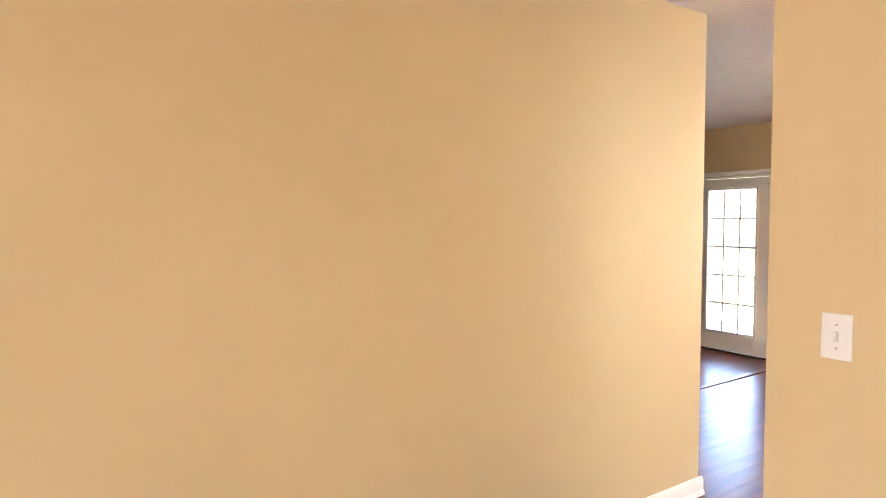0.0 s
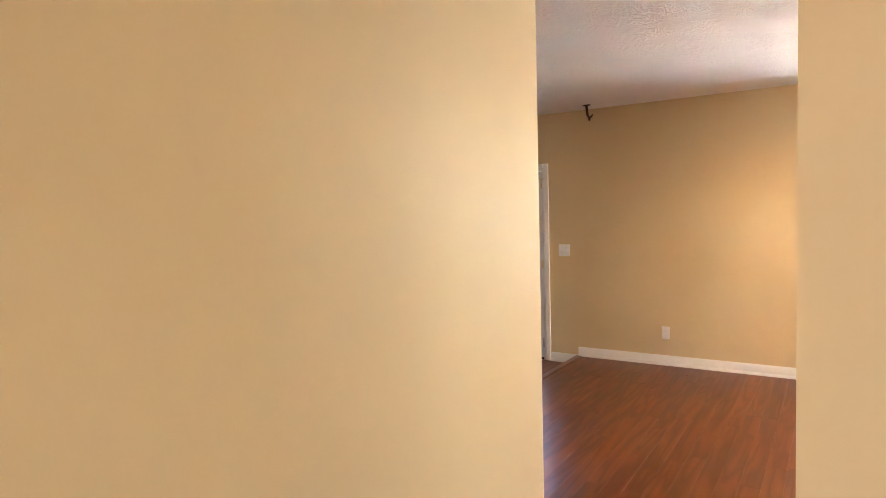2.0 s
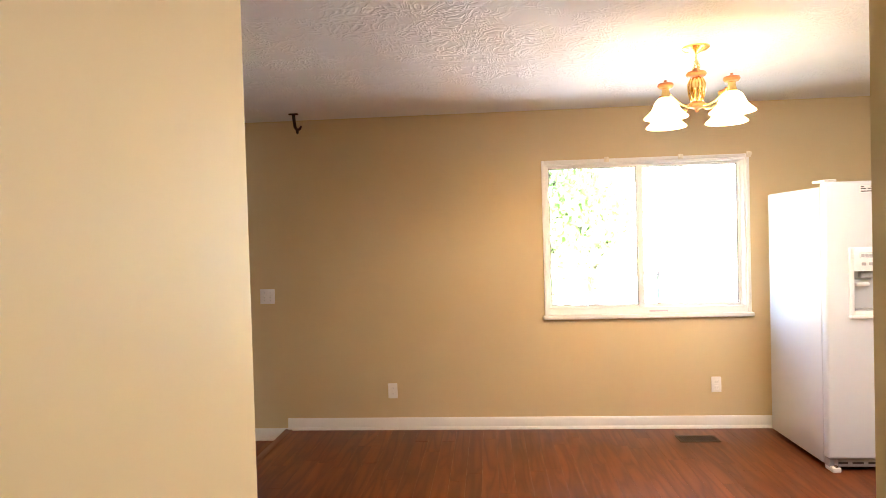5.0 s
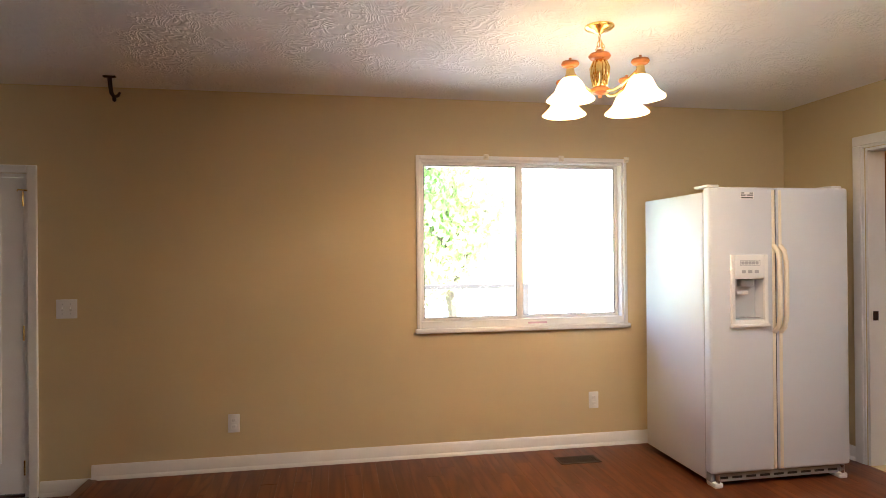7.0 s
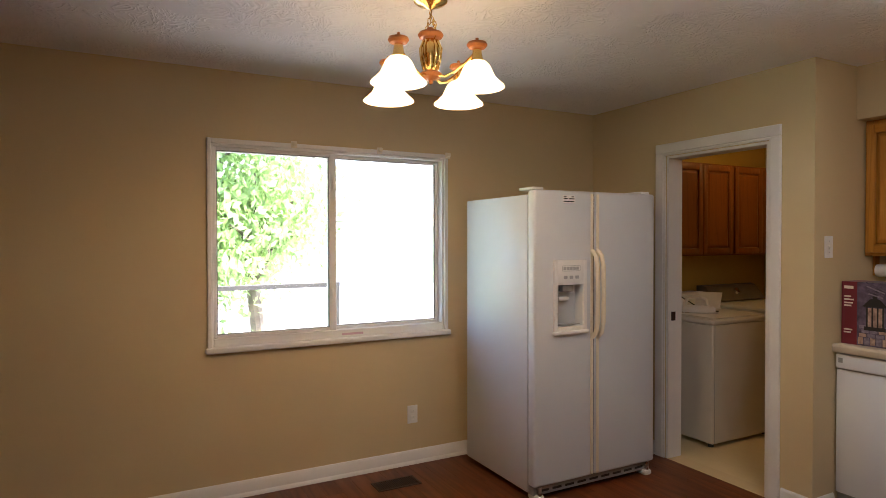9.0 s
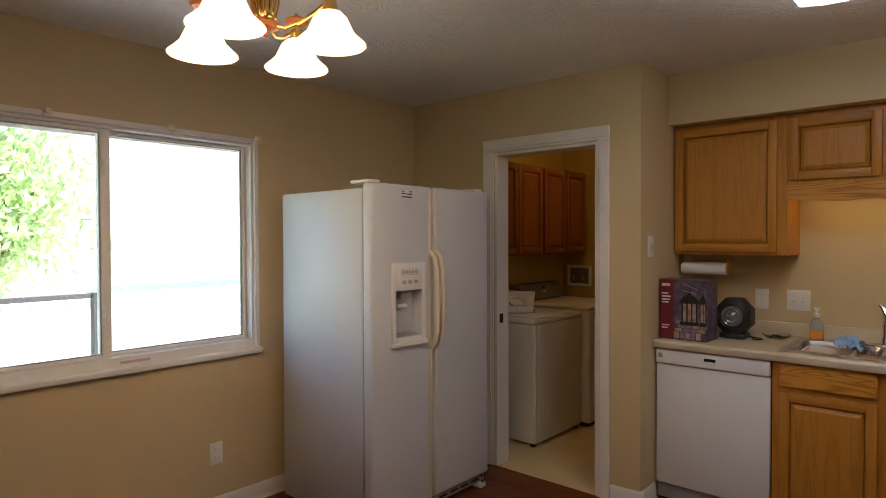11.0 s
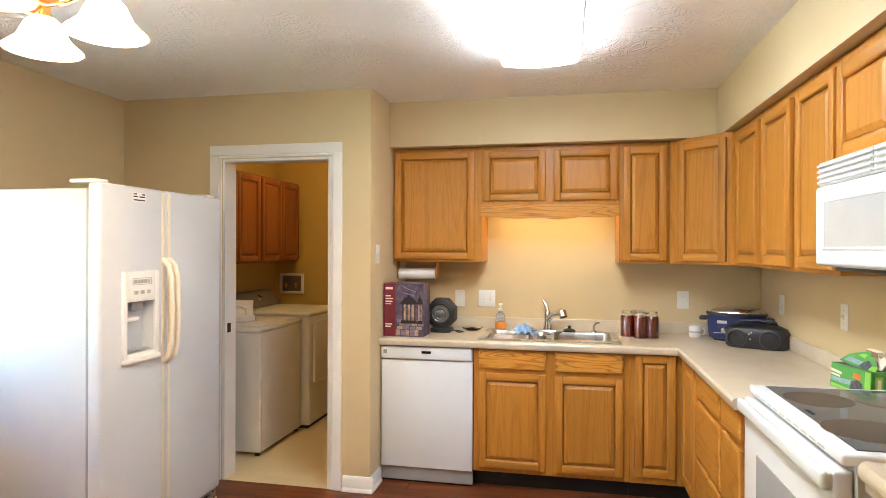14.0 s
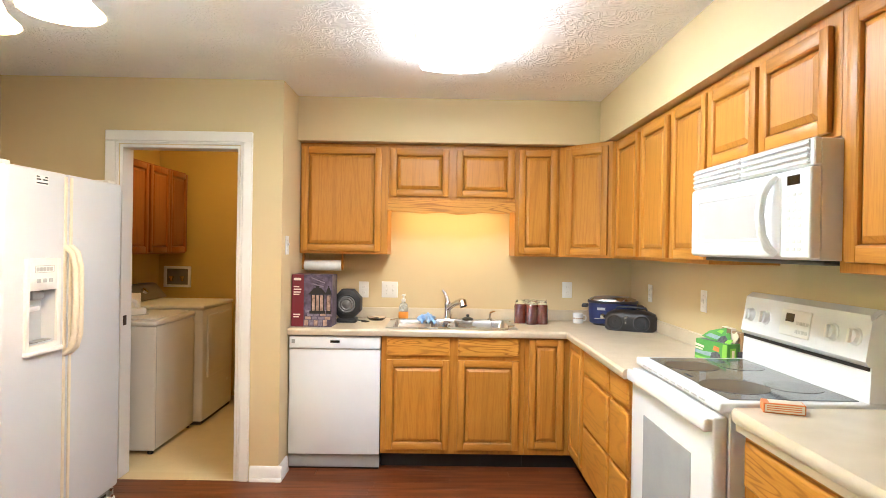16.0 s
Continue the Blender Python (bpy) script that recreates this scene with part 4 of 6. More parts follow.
def dishwasher():
    w = 0.585
    d = thing("dishwasher", at(-4.172, 2.346, 0), "white built-in dishwasher under the worktop", "dishwasher")
    part("body", boxm(0.004, w - 0.004, 0.03, 0.58, 0.0, BH - 0.002), M_DARK, d)
    part("door_panel", boxm(0.0, w, 0.0, 0.03, 0.100, 0.775, 0.006, 2), M_WHITE, d)
    cp = part("control_panel", boxm(0.0, w, -0.012, 0.03, 0.778, 0.858, 0.010, 3), M_WHITE, d)
    part("grip", boxm(0.05, w - 0.05, -0.004, 0.0, 0.7755, 0.784), M_GREY, d)
    part("display", boxm(0.265, 0.325, -0.0135, -0.0115, 0.818, 0.834), M_DISPLAY, cp, "small dark display")
    part("badge", boxm(0.018, 0.040, -0.0135, -0.0115, 0.812, 0.838), M_GREY, cp)
    part("toe_panel", boxm(0.0, w, 0.020, 0.03, 0.012, 0.097, 0.003), M_GREY, d, "grey toe panel")


dishwasher()


def kitchen_range():
    """Free-standing range. Local x along the front, y back."""
    w, d, t = 0.800, 0.536, 0.948
    r = thing("range", at(-2.330, 1.138, 0.019, -90), "white electric range with a black glass cooktop", "stove")
    part("body", boxm(0.003, w - 0.003, 0.02, d, 0.02, t - 0.03, 0.004), M_WHITE, r)
    part("cooktop_frame", boxm(0.0, w, -0.012, d, t - 0.032, t, 0.008, 3), M_WHITE, r)
    part("cooktop_glass", boxm(0.035, w - 0.035, 0.035, d - 0.085, t + 0.0002, t + 0.003, 0.001), M_GLASSTOP, r)
    for x, y, rad in ((0.215, 0.145, 0.105), (0.580, 0.140, 0.115), (0.215, 0.350, 0.085), (0.580, 0.350, 0.092)):
        part("burner", lathe([(0.0, 0.0), (rad, 0.0), (rad, 0.0008), (0.0, 0.0008)], 40, (x, y, t + 0.0031)), M_BURNER if y < 0.2 else M_BURNER_GLARE, r, "printed round burner mark")
    part("logo_bar", boxm(0.37, 0.43, 0.05, 0.062, t + 0.0031, t + 0.0036), M_DARK, r)
    # back guard: sloped control panel
    bg = bmesh.new()
    prof = [(d - 0.075, t + 0.001), (d, t + 0.001), (d, 1.240), (d - 0.040, 1.245), (d - 0.066, 1.226), (d - 0.090, 1.080), (d - 0.078, 1.066), (d - 0.070, 1.061)]
    sides = []
    for x in (0.004, w - 0.004):
        sides.append([bg.verts.new((x, y, z)) for y, z in prof])
    for i in range(len(prof)):
        j = (i + 1) % len(prof)
        bg.faces.new((sides[0][i], sides[0][j], sides[1][j], sides[1][i]))
    bg.faces.new(sides[0][::-1])
    bg.faces.new(sides[1])
    bmesh.ops.bevel(bg, geom=[e for e in bg.edges if abs(e.verts[0].co.x - e.verts[1].co.x) < 1e-5 and e.verts[0].co.z > 1.1], offset=0.012, segments=3, affect="EDGES")
    guard = part("backguard", bg, M_WHITE, r)
    part("shadow_gap", boxm(0.010, w - 0.010, d - 0.0745, d - 0.068, 1.050, 1.062), M_DARK, r)

    def on_panel(x, z, off=0.0):
        k = (z - 1.080) / 0.146
        return Vector((x, d - 0.090 + 0.024 * k - off, z))
    mface = Matrix.Rotation(math.atan2(0.024, 0.146) * -1, 4, "X")
    for x in (0.082, 0.198, 0.622, 0.735):
        c = on_panel(x, 1.152)
        dial = lathe([(0.0, 0.0), (0.030, 0.0), (0.030, 0.003), (0.025, 0.006), (0.022, 0.018), (0.0, 0.019)], 24, (0, 0, 0), Matrix.Rotation(radians(90), 3, "X"))
        k = part("knob", dial, M_WHITE, guard, m=Matrix.Translation(c) @ mface)
        part("pointer", boxm(-0.006, 0.006, -0.030, -0.018, -0.023, 0.023, 0.003, 2), M_PLASTIC, k)
    c = on_panel(0.392, 1.152)
    part("clock_panel", boxm(-0.085, 0.105, -0.004, 0.002, -0.050, 0.050, 0.002), M_CREAM2, guard, "cream clock and keypad panel", m=Matrix.Translation(c) @ mface)
    part("display", boxm(-0.048, 0.004, -0.006, -0.003, 0.004, 0.036), M_DISPLAY, guard, m=Matrix.Translation(c) @ mface)
    for i in range(4):
        for j in range(2):
            part("button", boxm(0.022 + i * 0.02, 0.036 + i * 0.02, -0.0055, -0.0035, -0.035 + j * 0.032, -0.022 + j * 0.032), M_KEY, guard, m=Matrix.Translation(c) @ mface)
    # oven door, handle and vent strip
    od = part("oven_door", boxm(0.006, w - 0.006, -0.030, 0.018, 0.215, t - 0.045, 0.010, 3), M_WHITE, r)
    part("oven_window", boxm(0.165, w - 0.165, -0.0325, -0.028, 0.345, 0.735, 0.001), M_OVENGLASS, od, "grey patterned oven window")
    part("handle", boxm(0.010, w - 0.010, -0.058, -0.034, t - 0.098, t - 0.050, 0.010, 3), M_WHITE, od)
    for x in (0.012, w - 0.052):
        part("handle_end", boxm(x, x + 0.04, -0.045, -0.022, t - 0.096, t - 0.054, 0.006, 2), M_WHITE, od)
    for i in range(10):
        part("vent_slot", boxm(0.09 + i * 0.062, 0.134 + i * 0.062, -0.0128, -0.0115, t - 0.022, t - 0.016), M_LGREY, r)
    part("storage_drawer", boxm(0.006, w - 0.006, -0.026, 0.018, 0.045, 0.208, 0.008, 2), M_WHITE, r)
    part("kick_plate", boxm(0.01, w - 0.01, 0.03, 0.05, -0.019, 0.044), M_DARK, r)
    return r


kitchen_range()


def microwave():
    w, h = 0.800, 0.350
    m = thing("microwave", at(-2.182, 0.950, 1.418, -90), "white over-the-range microwave with a vent grille", "microwave")
    part("body", boxm(0.004, w - 0.004, 0.03, 0.392, 0.0, h - 0.001, 0.003), M_WHITE, m)
    part("underside", boxm(0.02, w - 0.02, 0.05, 0.385, -0.014, -0.0005, 0.004), M_FILTER, m, "dark grey filter panel underneath")
    dr = part("door", boxm(0.0, 0.650, -0.004, 0.029, 0.004, 0.268, 0.012, 3), M_WHITE, m)
    ring = bmesh.new()
    for p, q, r, t in ((0.066, 0.078, 0.056, 0.222), (0.548, 0.560, 0.056, 0.222), (0.078, 0.548, 0.056, 0.066), (0.078, 0.548, 0.212, 0.222)):
        box(ring, p, q, -0.0075, -0.003, r, t, 0.002)
    part("window_frame", ring, M_WHITE, dr)
    part("window", boxm(0.0782, 0.5478, -0.0055, -0.003, 0.0662, 0.2118), M_MWGLASS, dr, "pale grey screened window")
    pts = [(0.628, -0.004, 0.016), (0.622, -0.026, 0.036), (0.614, -0.040, 0.075), (0.610, -0.046, 0.138), (0.614, -0.040, 0.200), (0.622, -0.026, 0.236), (0.628, -0.004, 0.256)]
    part("handle", tube(pts, 0.014, 10), M_WHITE, dr, "bowed white handle")
    cp = part("control_panel", boxm(0.653, w, -0.004, 0.029, 0.004, 0.268, 0.008, 3), M_WHITE, m)
    part("display", boxm(0.690, 0.752, -0.0062, -0.003, 0.222, 0.250), M_DISPLAY, cp, "dark display")
    for j in range(8):
        for i in range(3):
            part("button", boxm(0.686 + i * 0.028, 0.703 + i * 0.028, -0.0050, -0.003, 0.028 + j * 0.023, 0.037 + j * 0.023, 0.001), M_CREAM2 if j in (2, 6) else M_KEY, cp)
    gr = part("vent_grille", boxm(0.0, w, 0.006, 0.03, 0.271, h, 0.004), M_WHITE, m)
    for j in range(4):
        for i in range(2):
            part("louver", boxm(0.012 + i * 0.392, 0.390 + i * 0.392, -0.004, 0.010, 0.277 + j * 0.018, 0.287 + j * 0.018, 0.003), M_WHITE, gr)
            part("slot", boxm(0.014 + i * 0.392, 0.388 + i * 0.392, 0.003, 0.0058, 0.2875 + j * 0.018, 0.2945 + j * 0.018), M_LGREY, gr)


microwave()

# laundry: washer, dryer, wall cabinets
M_LAUNDRY = mat("almond enamel", rough=0.28, build=varied((0.66, 0.63, 0.56), (0.72, 0.69, 0.62), 2, 150, 0.03))
M_DARKGREY = mat("taupe plastic", rough=0.4, build=varied((0.15, 0.13, 0.10), (0.19, 0.165, 0.13), 8, 150, 0.05))
wa = thing("washing_machine", at(-5.5, 2.92, 0), "almond white top-loading washing machine", "washing machine")
part("cabinet", boxm(-5.80, -5.135, 2.580, 3.245, 0.025, 0.870, 0.010, 3), M_LAUNDRY, wa, world=True)
part("top_panel", boxm(-5.81, -5.128, 2.573, 3.252, 0.872, 0.905, 0.012, 3), M_LAUNDRY, wa, world=True)
part("lid", boxm(-5.62, -5.16, 2.640, 3.185, 0.9055, 0.918, 0.006, 2), M_LAUNDRY, wa, world=True)
con = boxm(-5.86, -5.70, 2.590, 3.235, 0.904, 1.040, 0.02, 3)
part("console", con, M_LAUNDRY, wa, world=True)
part("corner_seam", boxm(-5.1365, -5.1335, 2.600, 2.603, 0.03, 0.868), M_GREY, wa, world=True)
for x in (-5.77, -5.17):
    for y in (2.61, 3.21):
        part("foot", lathe([(0.0, 0.0), (0.02, 0.0), (0.02, 0.03), (0.0, 0.03)], 10, (x, y, 0.0)), M_DARK, wa, world=True)
dy = thing("clothes_dryer", at(-5.45, 3.62, 0), "almond white front-loading clothes dryer", "dryer")
part("cabinet", boxm(-5.80, -5.075, 3.270, 3.955, 0.025, 0.915, 0.014, 3), M_LAUNDRY, dy, world=True)
part("top_panel", boxm(-5.81, -5.068, 3.262, 3.962, 0.916, 0.945, 0.012, 3), M_LAUNDRY, dy, world=True)
bm = bmesh.new()
prof = [(-5.85, 0.946), (-5.70, 0.946), (-5.66, 0.958), (-5.76, 1.075), (-5.80, 1.085), (-5.85, 1.08)]
sd = [[bm.verts.new((x, y, z)) for x, z in prof] for y in (3.285, 3.940)]
for i in range(len(prof)):
    j = (i + 1) % len(prof)
    bm.faces.new((sd[0][i], sd[0][j], sd[1][j], sd[1][i]))
bm.faces.new(sd[0][::-1])
bm.faces.new(sd[1])
part("console", bm, M_DARKGREY, dy, "taupe control console", world=True)
part("dial", lathe([(0.0, 0.0), (0.03, 0.0), (0.026, 0.022), (0.0, 0.024)], 18, (-5.715, 3.62, 1.022), Matrix.Rotation(radians(42), 3, "Y")), M_CHROME, dy, world=True)
part("door", boxm(-5.077, -5.060, 3.345, 3.885, 0.36, 0.865, 0.010, 3), M_LAUNDRY, dy, world=True)
part("badge", boxm(-5.0755, -5.0725, 3.80, 3.86, 0.24, 0.262), M_PLASTIC, dy, world=True)
part("foot", boxm(-5.78, -5.09, 3.28, 3.945, 0.0, 0.026), M_DARK, dy, world=True)
for y, n_d in ((4.145, 2), (3.395, 2)):
    wd = 0.745
    c = thing("wall_cabinet", at(-5.59, y - 0.0, 1.345, -90), "dark red-brown oak wall cabinet above the laundry machines", "cabinet", "laundry wall cabinets")
    part("body", boxm(0.0005, wd - 0.0005, -0.294, 0.0, 0.0, 0.745, 0.0015), M_OAKDARK, c)
    c.matrix_basis = at(-5.59, y - wd, 1.345, 90)
    for i in range(2):
        oak_door(c, at(0.012 + i * 0.364, -0.2955, 0.015), 0.356, 0.715, M_OAKDARK)
    c.matrix_basis = at(-5.59 - 0.294, y - wd, 1.345, 90)
bx = thing("washer_outlet_box", at(-5.70, 4.249, 1.02), "white recessed water supply box in the wall", "outlet box")
bm = bmesh.new()
for p, q, r, t in ((-0.13, -0.10, 0.0, 0.20), (0.10, 0.13, 0.0, 0.20), (-0.10, 0.10, 0.0, 0.025), (-0.10, 0.10, 0.175, 0.20)):
    box(bm, p, q, -0.010, 0.0, r, t, 0.003)
part("frame", bm, M_PLASTIC, bx)
part("recess", boxm(-0.10, 0.10, -0.004, -0.001, 0.025, 0.175), M_DARKGREY, bx)
for x in (-0.05, 0.05):
    part("valve", lathe([(0.0, 0.0), (0.012, 0.0), (0.012, 0.03), (0.02, 0.032), (0.02, 0.044), (0.0, 0.046)], 12, (x, -0.02, 0.06)), M_BRASS, bx)

# ---- lamps ----


def chandelier():
    cx, cy = -4.452, 0.012
    low, arm_low = Matrix.Translation((0, 0, -0.018)), Matrix.Translation((0, 0, -0.026))
    c = thing("chandelier", at(cx, cy, CEIL), "brass and wood four-arm chandelier with lit opal glass shades", "chandelier")
    part("canopy", lathe([(0.0, 0.0), (0.068, 0.0), (0.068, -0.006), (0.055, -0.016), (0.030, -0.022), (0.012, -0.034), (0.0, -0.036)], 28), M_BRASS, c)
    part("loop", tube([(0.0, 0.0, -0.034), (0.010, 0.0, -0.048), (0.0, 0.0, -0.062), (-0.010, 0.0, -0.048), (0.0, 0.0, -0.034)], 0.0025, 6), M_BRASS, c)
    for side in (-1, 1):
        for i in range(7):
            z = -0.052 - i * 0.0135
            x = side * 0.012 * min(i, 3)
            flat = i % 2
            pts = []
            for k in range(9):
                a = 2 * math.pi * k / 8
                u, w = 0.007 * math.cos(a), 0.013 * math.sin(a)
                pts.append((x + (0 if flat else u), (u if flat else 0), z - 0.014 + w))
            part("chain_link", tube(pts, 0.0020, 5), M_BRASS, c)
    part("cap", lathe([(0.0, -0.090), (0.015, -0.093), (0.020, -0.105), (0.045, -0.111), (0.052, -0.121), (0.044, -0.133), (0.024, -0.137), (0.0, -0.137)], 24), M_CHERRY, c, "turned orange-red wooden cap", m=low)
    part("column", lathe([(0.0, -0.137), (0.022, -0.138), (0.030, -0.150), (0.038, -0.170), (0.036, -0.200), (0.028, -0.230), (0.032, -0.250), (0.026, -0.265), (0.0, -0.266)], 24), M_BRASS, c, m=low)
    for i in range(12):
        a = 2 * math.pi * i / 12
        part("rib", tube([(0.030 * math.cos(a), 0.030 * math.sin(a), -0.143), (0.044 * math.cos(a), 0.044 * math.sin(a), -0.175), (0.040 * math.cos(a), 0.040 * math.sin(a), -0.215), (0.030 * math.cos(a), 0.030 * math.sin(a), -0.260)], 0.004, 6), M_BRASS, c, m=low)
    part("base_turning", lathe([(0.0, -0.266), (0.034, -0.267), (0.046, -0.277), (0.040, -0.291), (0.020, -0.299), (0.008, -0.303), (0.008, -0.315), (0.0, -0.319)], 24), M_CHERRY, c, "turned orange-red wooden base", m=low)
    for k in range(4):
        a = radians(29 + 90 * k)
        ca, sa_ = math.cos(a), math.sin(a)
        R = 0.214
        pts = [(r * ca, r * sa_, z) for r, z in ((0.030, -0.275), (0.070, -0.287), (0.115, -0.275), (0.170, -0.243), (0.198, -0.223), (R, -0.219))]
        part("arm", tube(pts, 0.0055, 8), M_BRASS, c, m=arm_low)
        ctr = (R * ca, R * sa_, 0.0)
        part("finial_cap", lathe([(0.0, -0.161), (0.006, -0.163), (0.006, -0.171), (0.014, -0.175), (0.036, -0.181), (0.040, -0.191), (0.032, -0.201), (0.016, -0.204), (0.0, -0.204)], 20, ctr), M_CHERRY, c, "turned orange-red wooden disc", m=arm_low)
        part("socket", lathe([(0.0, -0.204), (0.017, -0.205), (0.019, -0.225), (0.024, -0.247), (0.026, -0.255), (0.0, -0.256)], 16, ctr), M_BRASS, c, m=arm_low)
        outer = [(0.026, -0.251), (0.036, -0.255), (0.050, -0.270), (0.060, -0.291), (0.070, -0.313), (0.089, -0.332), (0.104, -0.345), (0.107, -0.350)]
        inner = [(r - 0.004, z - 0.002) for r, z in reversed(outer)]
        part("shade", lathe(outer + inner, 32, ctr), M_SHADE, c, "lit bell-shaped opal glass shade", m=arm_low)
        lamp("chandelier_bulb", "POINT", at(cx + R * ca, cy + R * sa_, CEIL - 0.366), CHANDELIER_W, (1.0, 0.68, 0.36), radius=0.03)


chandelier()

cl = thing("ceiling_light", at(-3.15, 1.0, CEIL), "lit white wraparound fluorescent ceiling light", "ceiling light")
bm = bmesh.new()
prof = [(-0.192, -0.0285), (-0.190, -0.052), (-0.175, -0.076), (-0.10, -0.088), (0.0, -0.092), (0.10, -0.088), (0.175, -0.076), (0.190, -0.052), (0.192, -0.0285)]
sd = [[bm.verts.new((x, y, z)) for x, z in prof] for y in (-0.62, 0.62)]
for i in range(len(prof) - 1):
    bm.faces.new((sd[0][i], sd[0][i + 1], sd[1][i + 1], sd[1][i]))
bm.faces.new(sd[0][::-1])
bm.faces.new(sd[1])
part("diffuser", bm, M_TUBE, cl, "lit white acrylic diffuser")
part("base_pan", boxm(-0.195, 0.195, -0.62, 0.62, -0.028, 0.0, 0.004), M_PLASTIC, cl, "white enamelled base pan")

ll = thing("laundry_light", at(-5.05, 3.35, CEIL), "round opal ceiling light of the laundry", "ceiling light")
part("pan", lathe([(0.0, 0.0), (0.13, 0.0), (0.13, -0.02), (0.0, -0.02)], 24), M_PLASTIC, ll)
part("globe", lathe([(0.12, -0.02), (0.115, -0.05), (0.08, -0.085), (0.0, -0.10)], 24), M_SHADE, ll)

# dark metal hook at the ceiling over the step
hk = thing("ceiling_hook", at(-5.62, -2.50, CEIL), "dark bronze hooked bracket on the ceiling", "hook")
part("plate", boxm(-0.012, 0.012, -0.035, 0.035, -0.010, 0.0, 0.003), M_IRON, hk)
part("arm", tube([(0, 0.0, -0.005), (0, 0.004, -0.055), (0, 0.010, -0.100), (0, 0.024, -0.122), (0, 0.046, -0.116), (0, 0.058, -0.094)], [0.013, 0.012, 0.012, 0.012, 0.010, 0.006], 8), M_IRON, hk)
part("finial", lathe([(0.0, -0.150), (0.010, -0.142), (0.012, -0.130), (0.006, -0.118), (0.0, -0.116)], 12, (0, 0.026, -0.004)), M_IRON, hk)

# ---- small fixtures ----


M_KEYSLOT = mat("shaded plate slot", (0.60, 0.59, 0.55), 0.5)


def cover_plate(m, gangs, kind, label):
    """A wall plate in the xz plane, standing off to -y."""
    w = 0.073 + 0.046 * (gangs - 1)
    p = thing("switch_plate" if kind == "switch" else "outlet", m, label, "switch" if kind == "switch" else "outlet", "wall plates")
    part("plate", boxm(-w / 2, w / 2, -0.006, 0.0, -0.059, 0.059, 0.003, 2), M_PLASTIC, p)
    for g in range(gangs):
        x = (g - (gangs - 1) / 2) * 0.046
        if kind == "switch":
            part("slot", boxm(x - 0.006, x + 0.006, -0.0066, -0.0055, -0.013, 0.013), M_KEYSLOT, p)
            part("toggle", boxm(x - 0.004, x + 0.004, -0.018, -0.006, -0.002, 0.012, 0.002, 2), M_PLASTIC, p)
            for z in (-0.030, 0.030):
                part("screw", lathe([(0.0, 0.0), (0.003, 0.0), (0.003, 0.001), (0.0, 0.0012)], 8, (x, -0.006, z), Matrix.Rotation(radians(90), 3, "X")), M_LGREY, p)
        else:
            for z in (-0.021, 0.021):
                part("receptacle", boxm(x - 0.015, x + 0.015, -0.0085, -0.0055, z - 0.014, z + 0.014, 0.004, 2), M_PLASTIC, p)
                for dx in (-0.006, 0.006):
                    part("slot", boxm(x + dx - 0.001, x + dx + 0.001, -0.009, -0.0084, z - 0.003, z + 0.006), M_LGREY, p)
    return p


W = -90  # turns a plate so that it faces -x; +90 faces +x
cover_plate(at(WX, -1.861, 0.303, 90), 1, "outlet", "white duplex outlet low on the dining wall")
cover_plate(at(WX, 0.597, 0.328, 90), 1, "outlet", "white duplex outlet under the dining window")
cover_plate(at(WX, -2.841, 1.063, 90), 2, "switch", "white double switch plate beside the glazed door")
cover_plate(at(P_X, -0.425, 1.123, 90), 1, "switch", "white single switch plate on the entry wall")
cover_plate(at(-1.694, E_Y, 1.217, 0), 2, "switch", "white double switch plate on the pier")
cover_plate(at(JOG_X, 2.275, 1.437, 90), 1, "switch", "white single switch plate beside the laundry doorway")
cover_plate(at(-3.772, SINK_Y, 1.118, 0), 1, "outlet", "white outlet above the worktop")
cover_plate(at(-3.580, SINK_Y, 1.120, 0), 2, "switch", "white double switch plate above the sink")
cover_plate(at(-2.264, SINK_Y, 1.136, 0), 1, "outlet", "white outlet near the kitchen corner")
cover_plate(at(RIGHT_X, 2.540, 1.150, W), 1, "outlet", "white outlet behind the slow cooker")
cover_plate(at(RIGHT_X, 1.716, 1.170, W), 1, "switch", "white switch plate above the worktop beside the range")

vt = thing("floor_register", at(-5.625, 0.368, 0.0), "brown metal floor register under the window", "vent")
bm = bmesh.new()
for p, q, r, t in ((-0.07, -0.055, -0.14, 0.14), (0.055, 0.07, -0.14, 0.14), (-0.055, 0.055, -0.14, -0.125), (-0.055, 0.055, 0.125, 0.14)):
    box(bm, p, q, r, t, 0.0005, 0.006, 0.002)
part("frame", bm, M_VENT, vt)
part("well", boxm(-0.055, 0.055, -0.125, 0.125, 0.0003, 0.0015), M_DARK, vt)
for i in range(20):
    part("slat", boxm(-0.055, 0.055, -0.120 + i * 0.0125, -0.115 + i * 0.0125, 0.0016, 0.0055), M_VENT, vt)

# ---- sink and what stands by it ----
sk = thing("sink", at(-3.13, 2.63, CT), "stainless steel double-bowl sink set into the worktop", "sink")
bm = bmesh.new()
ox0, ox1, oy0, oy1 = -3.560, -2.700, 2.372, 2.888
bowls = ((-3.515, -3.150), (-3.105, -2.745))
by0, by1 = 2.415, 2.795
zr = CT + 0.0008
for p, q, r, t in ((ox0, bowls[0][0], oy0, oy1), (bowls[0][1], bowls[1][0], by0, by1), (bowls[1][1], ox1, oy0, oy1), (bowls[0][0], bowls[1][1], oy0, by0), (bowls[0][0], bowls[1][1], by1, oy1)):
    box(bm, p, q, r, t, zr, zr + 0.006)
part("rim", bm, M_STEEL, sk, world=True)
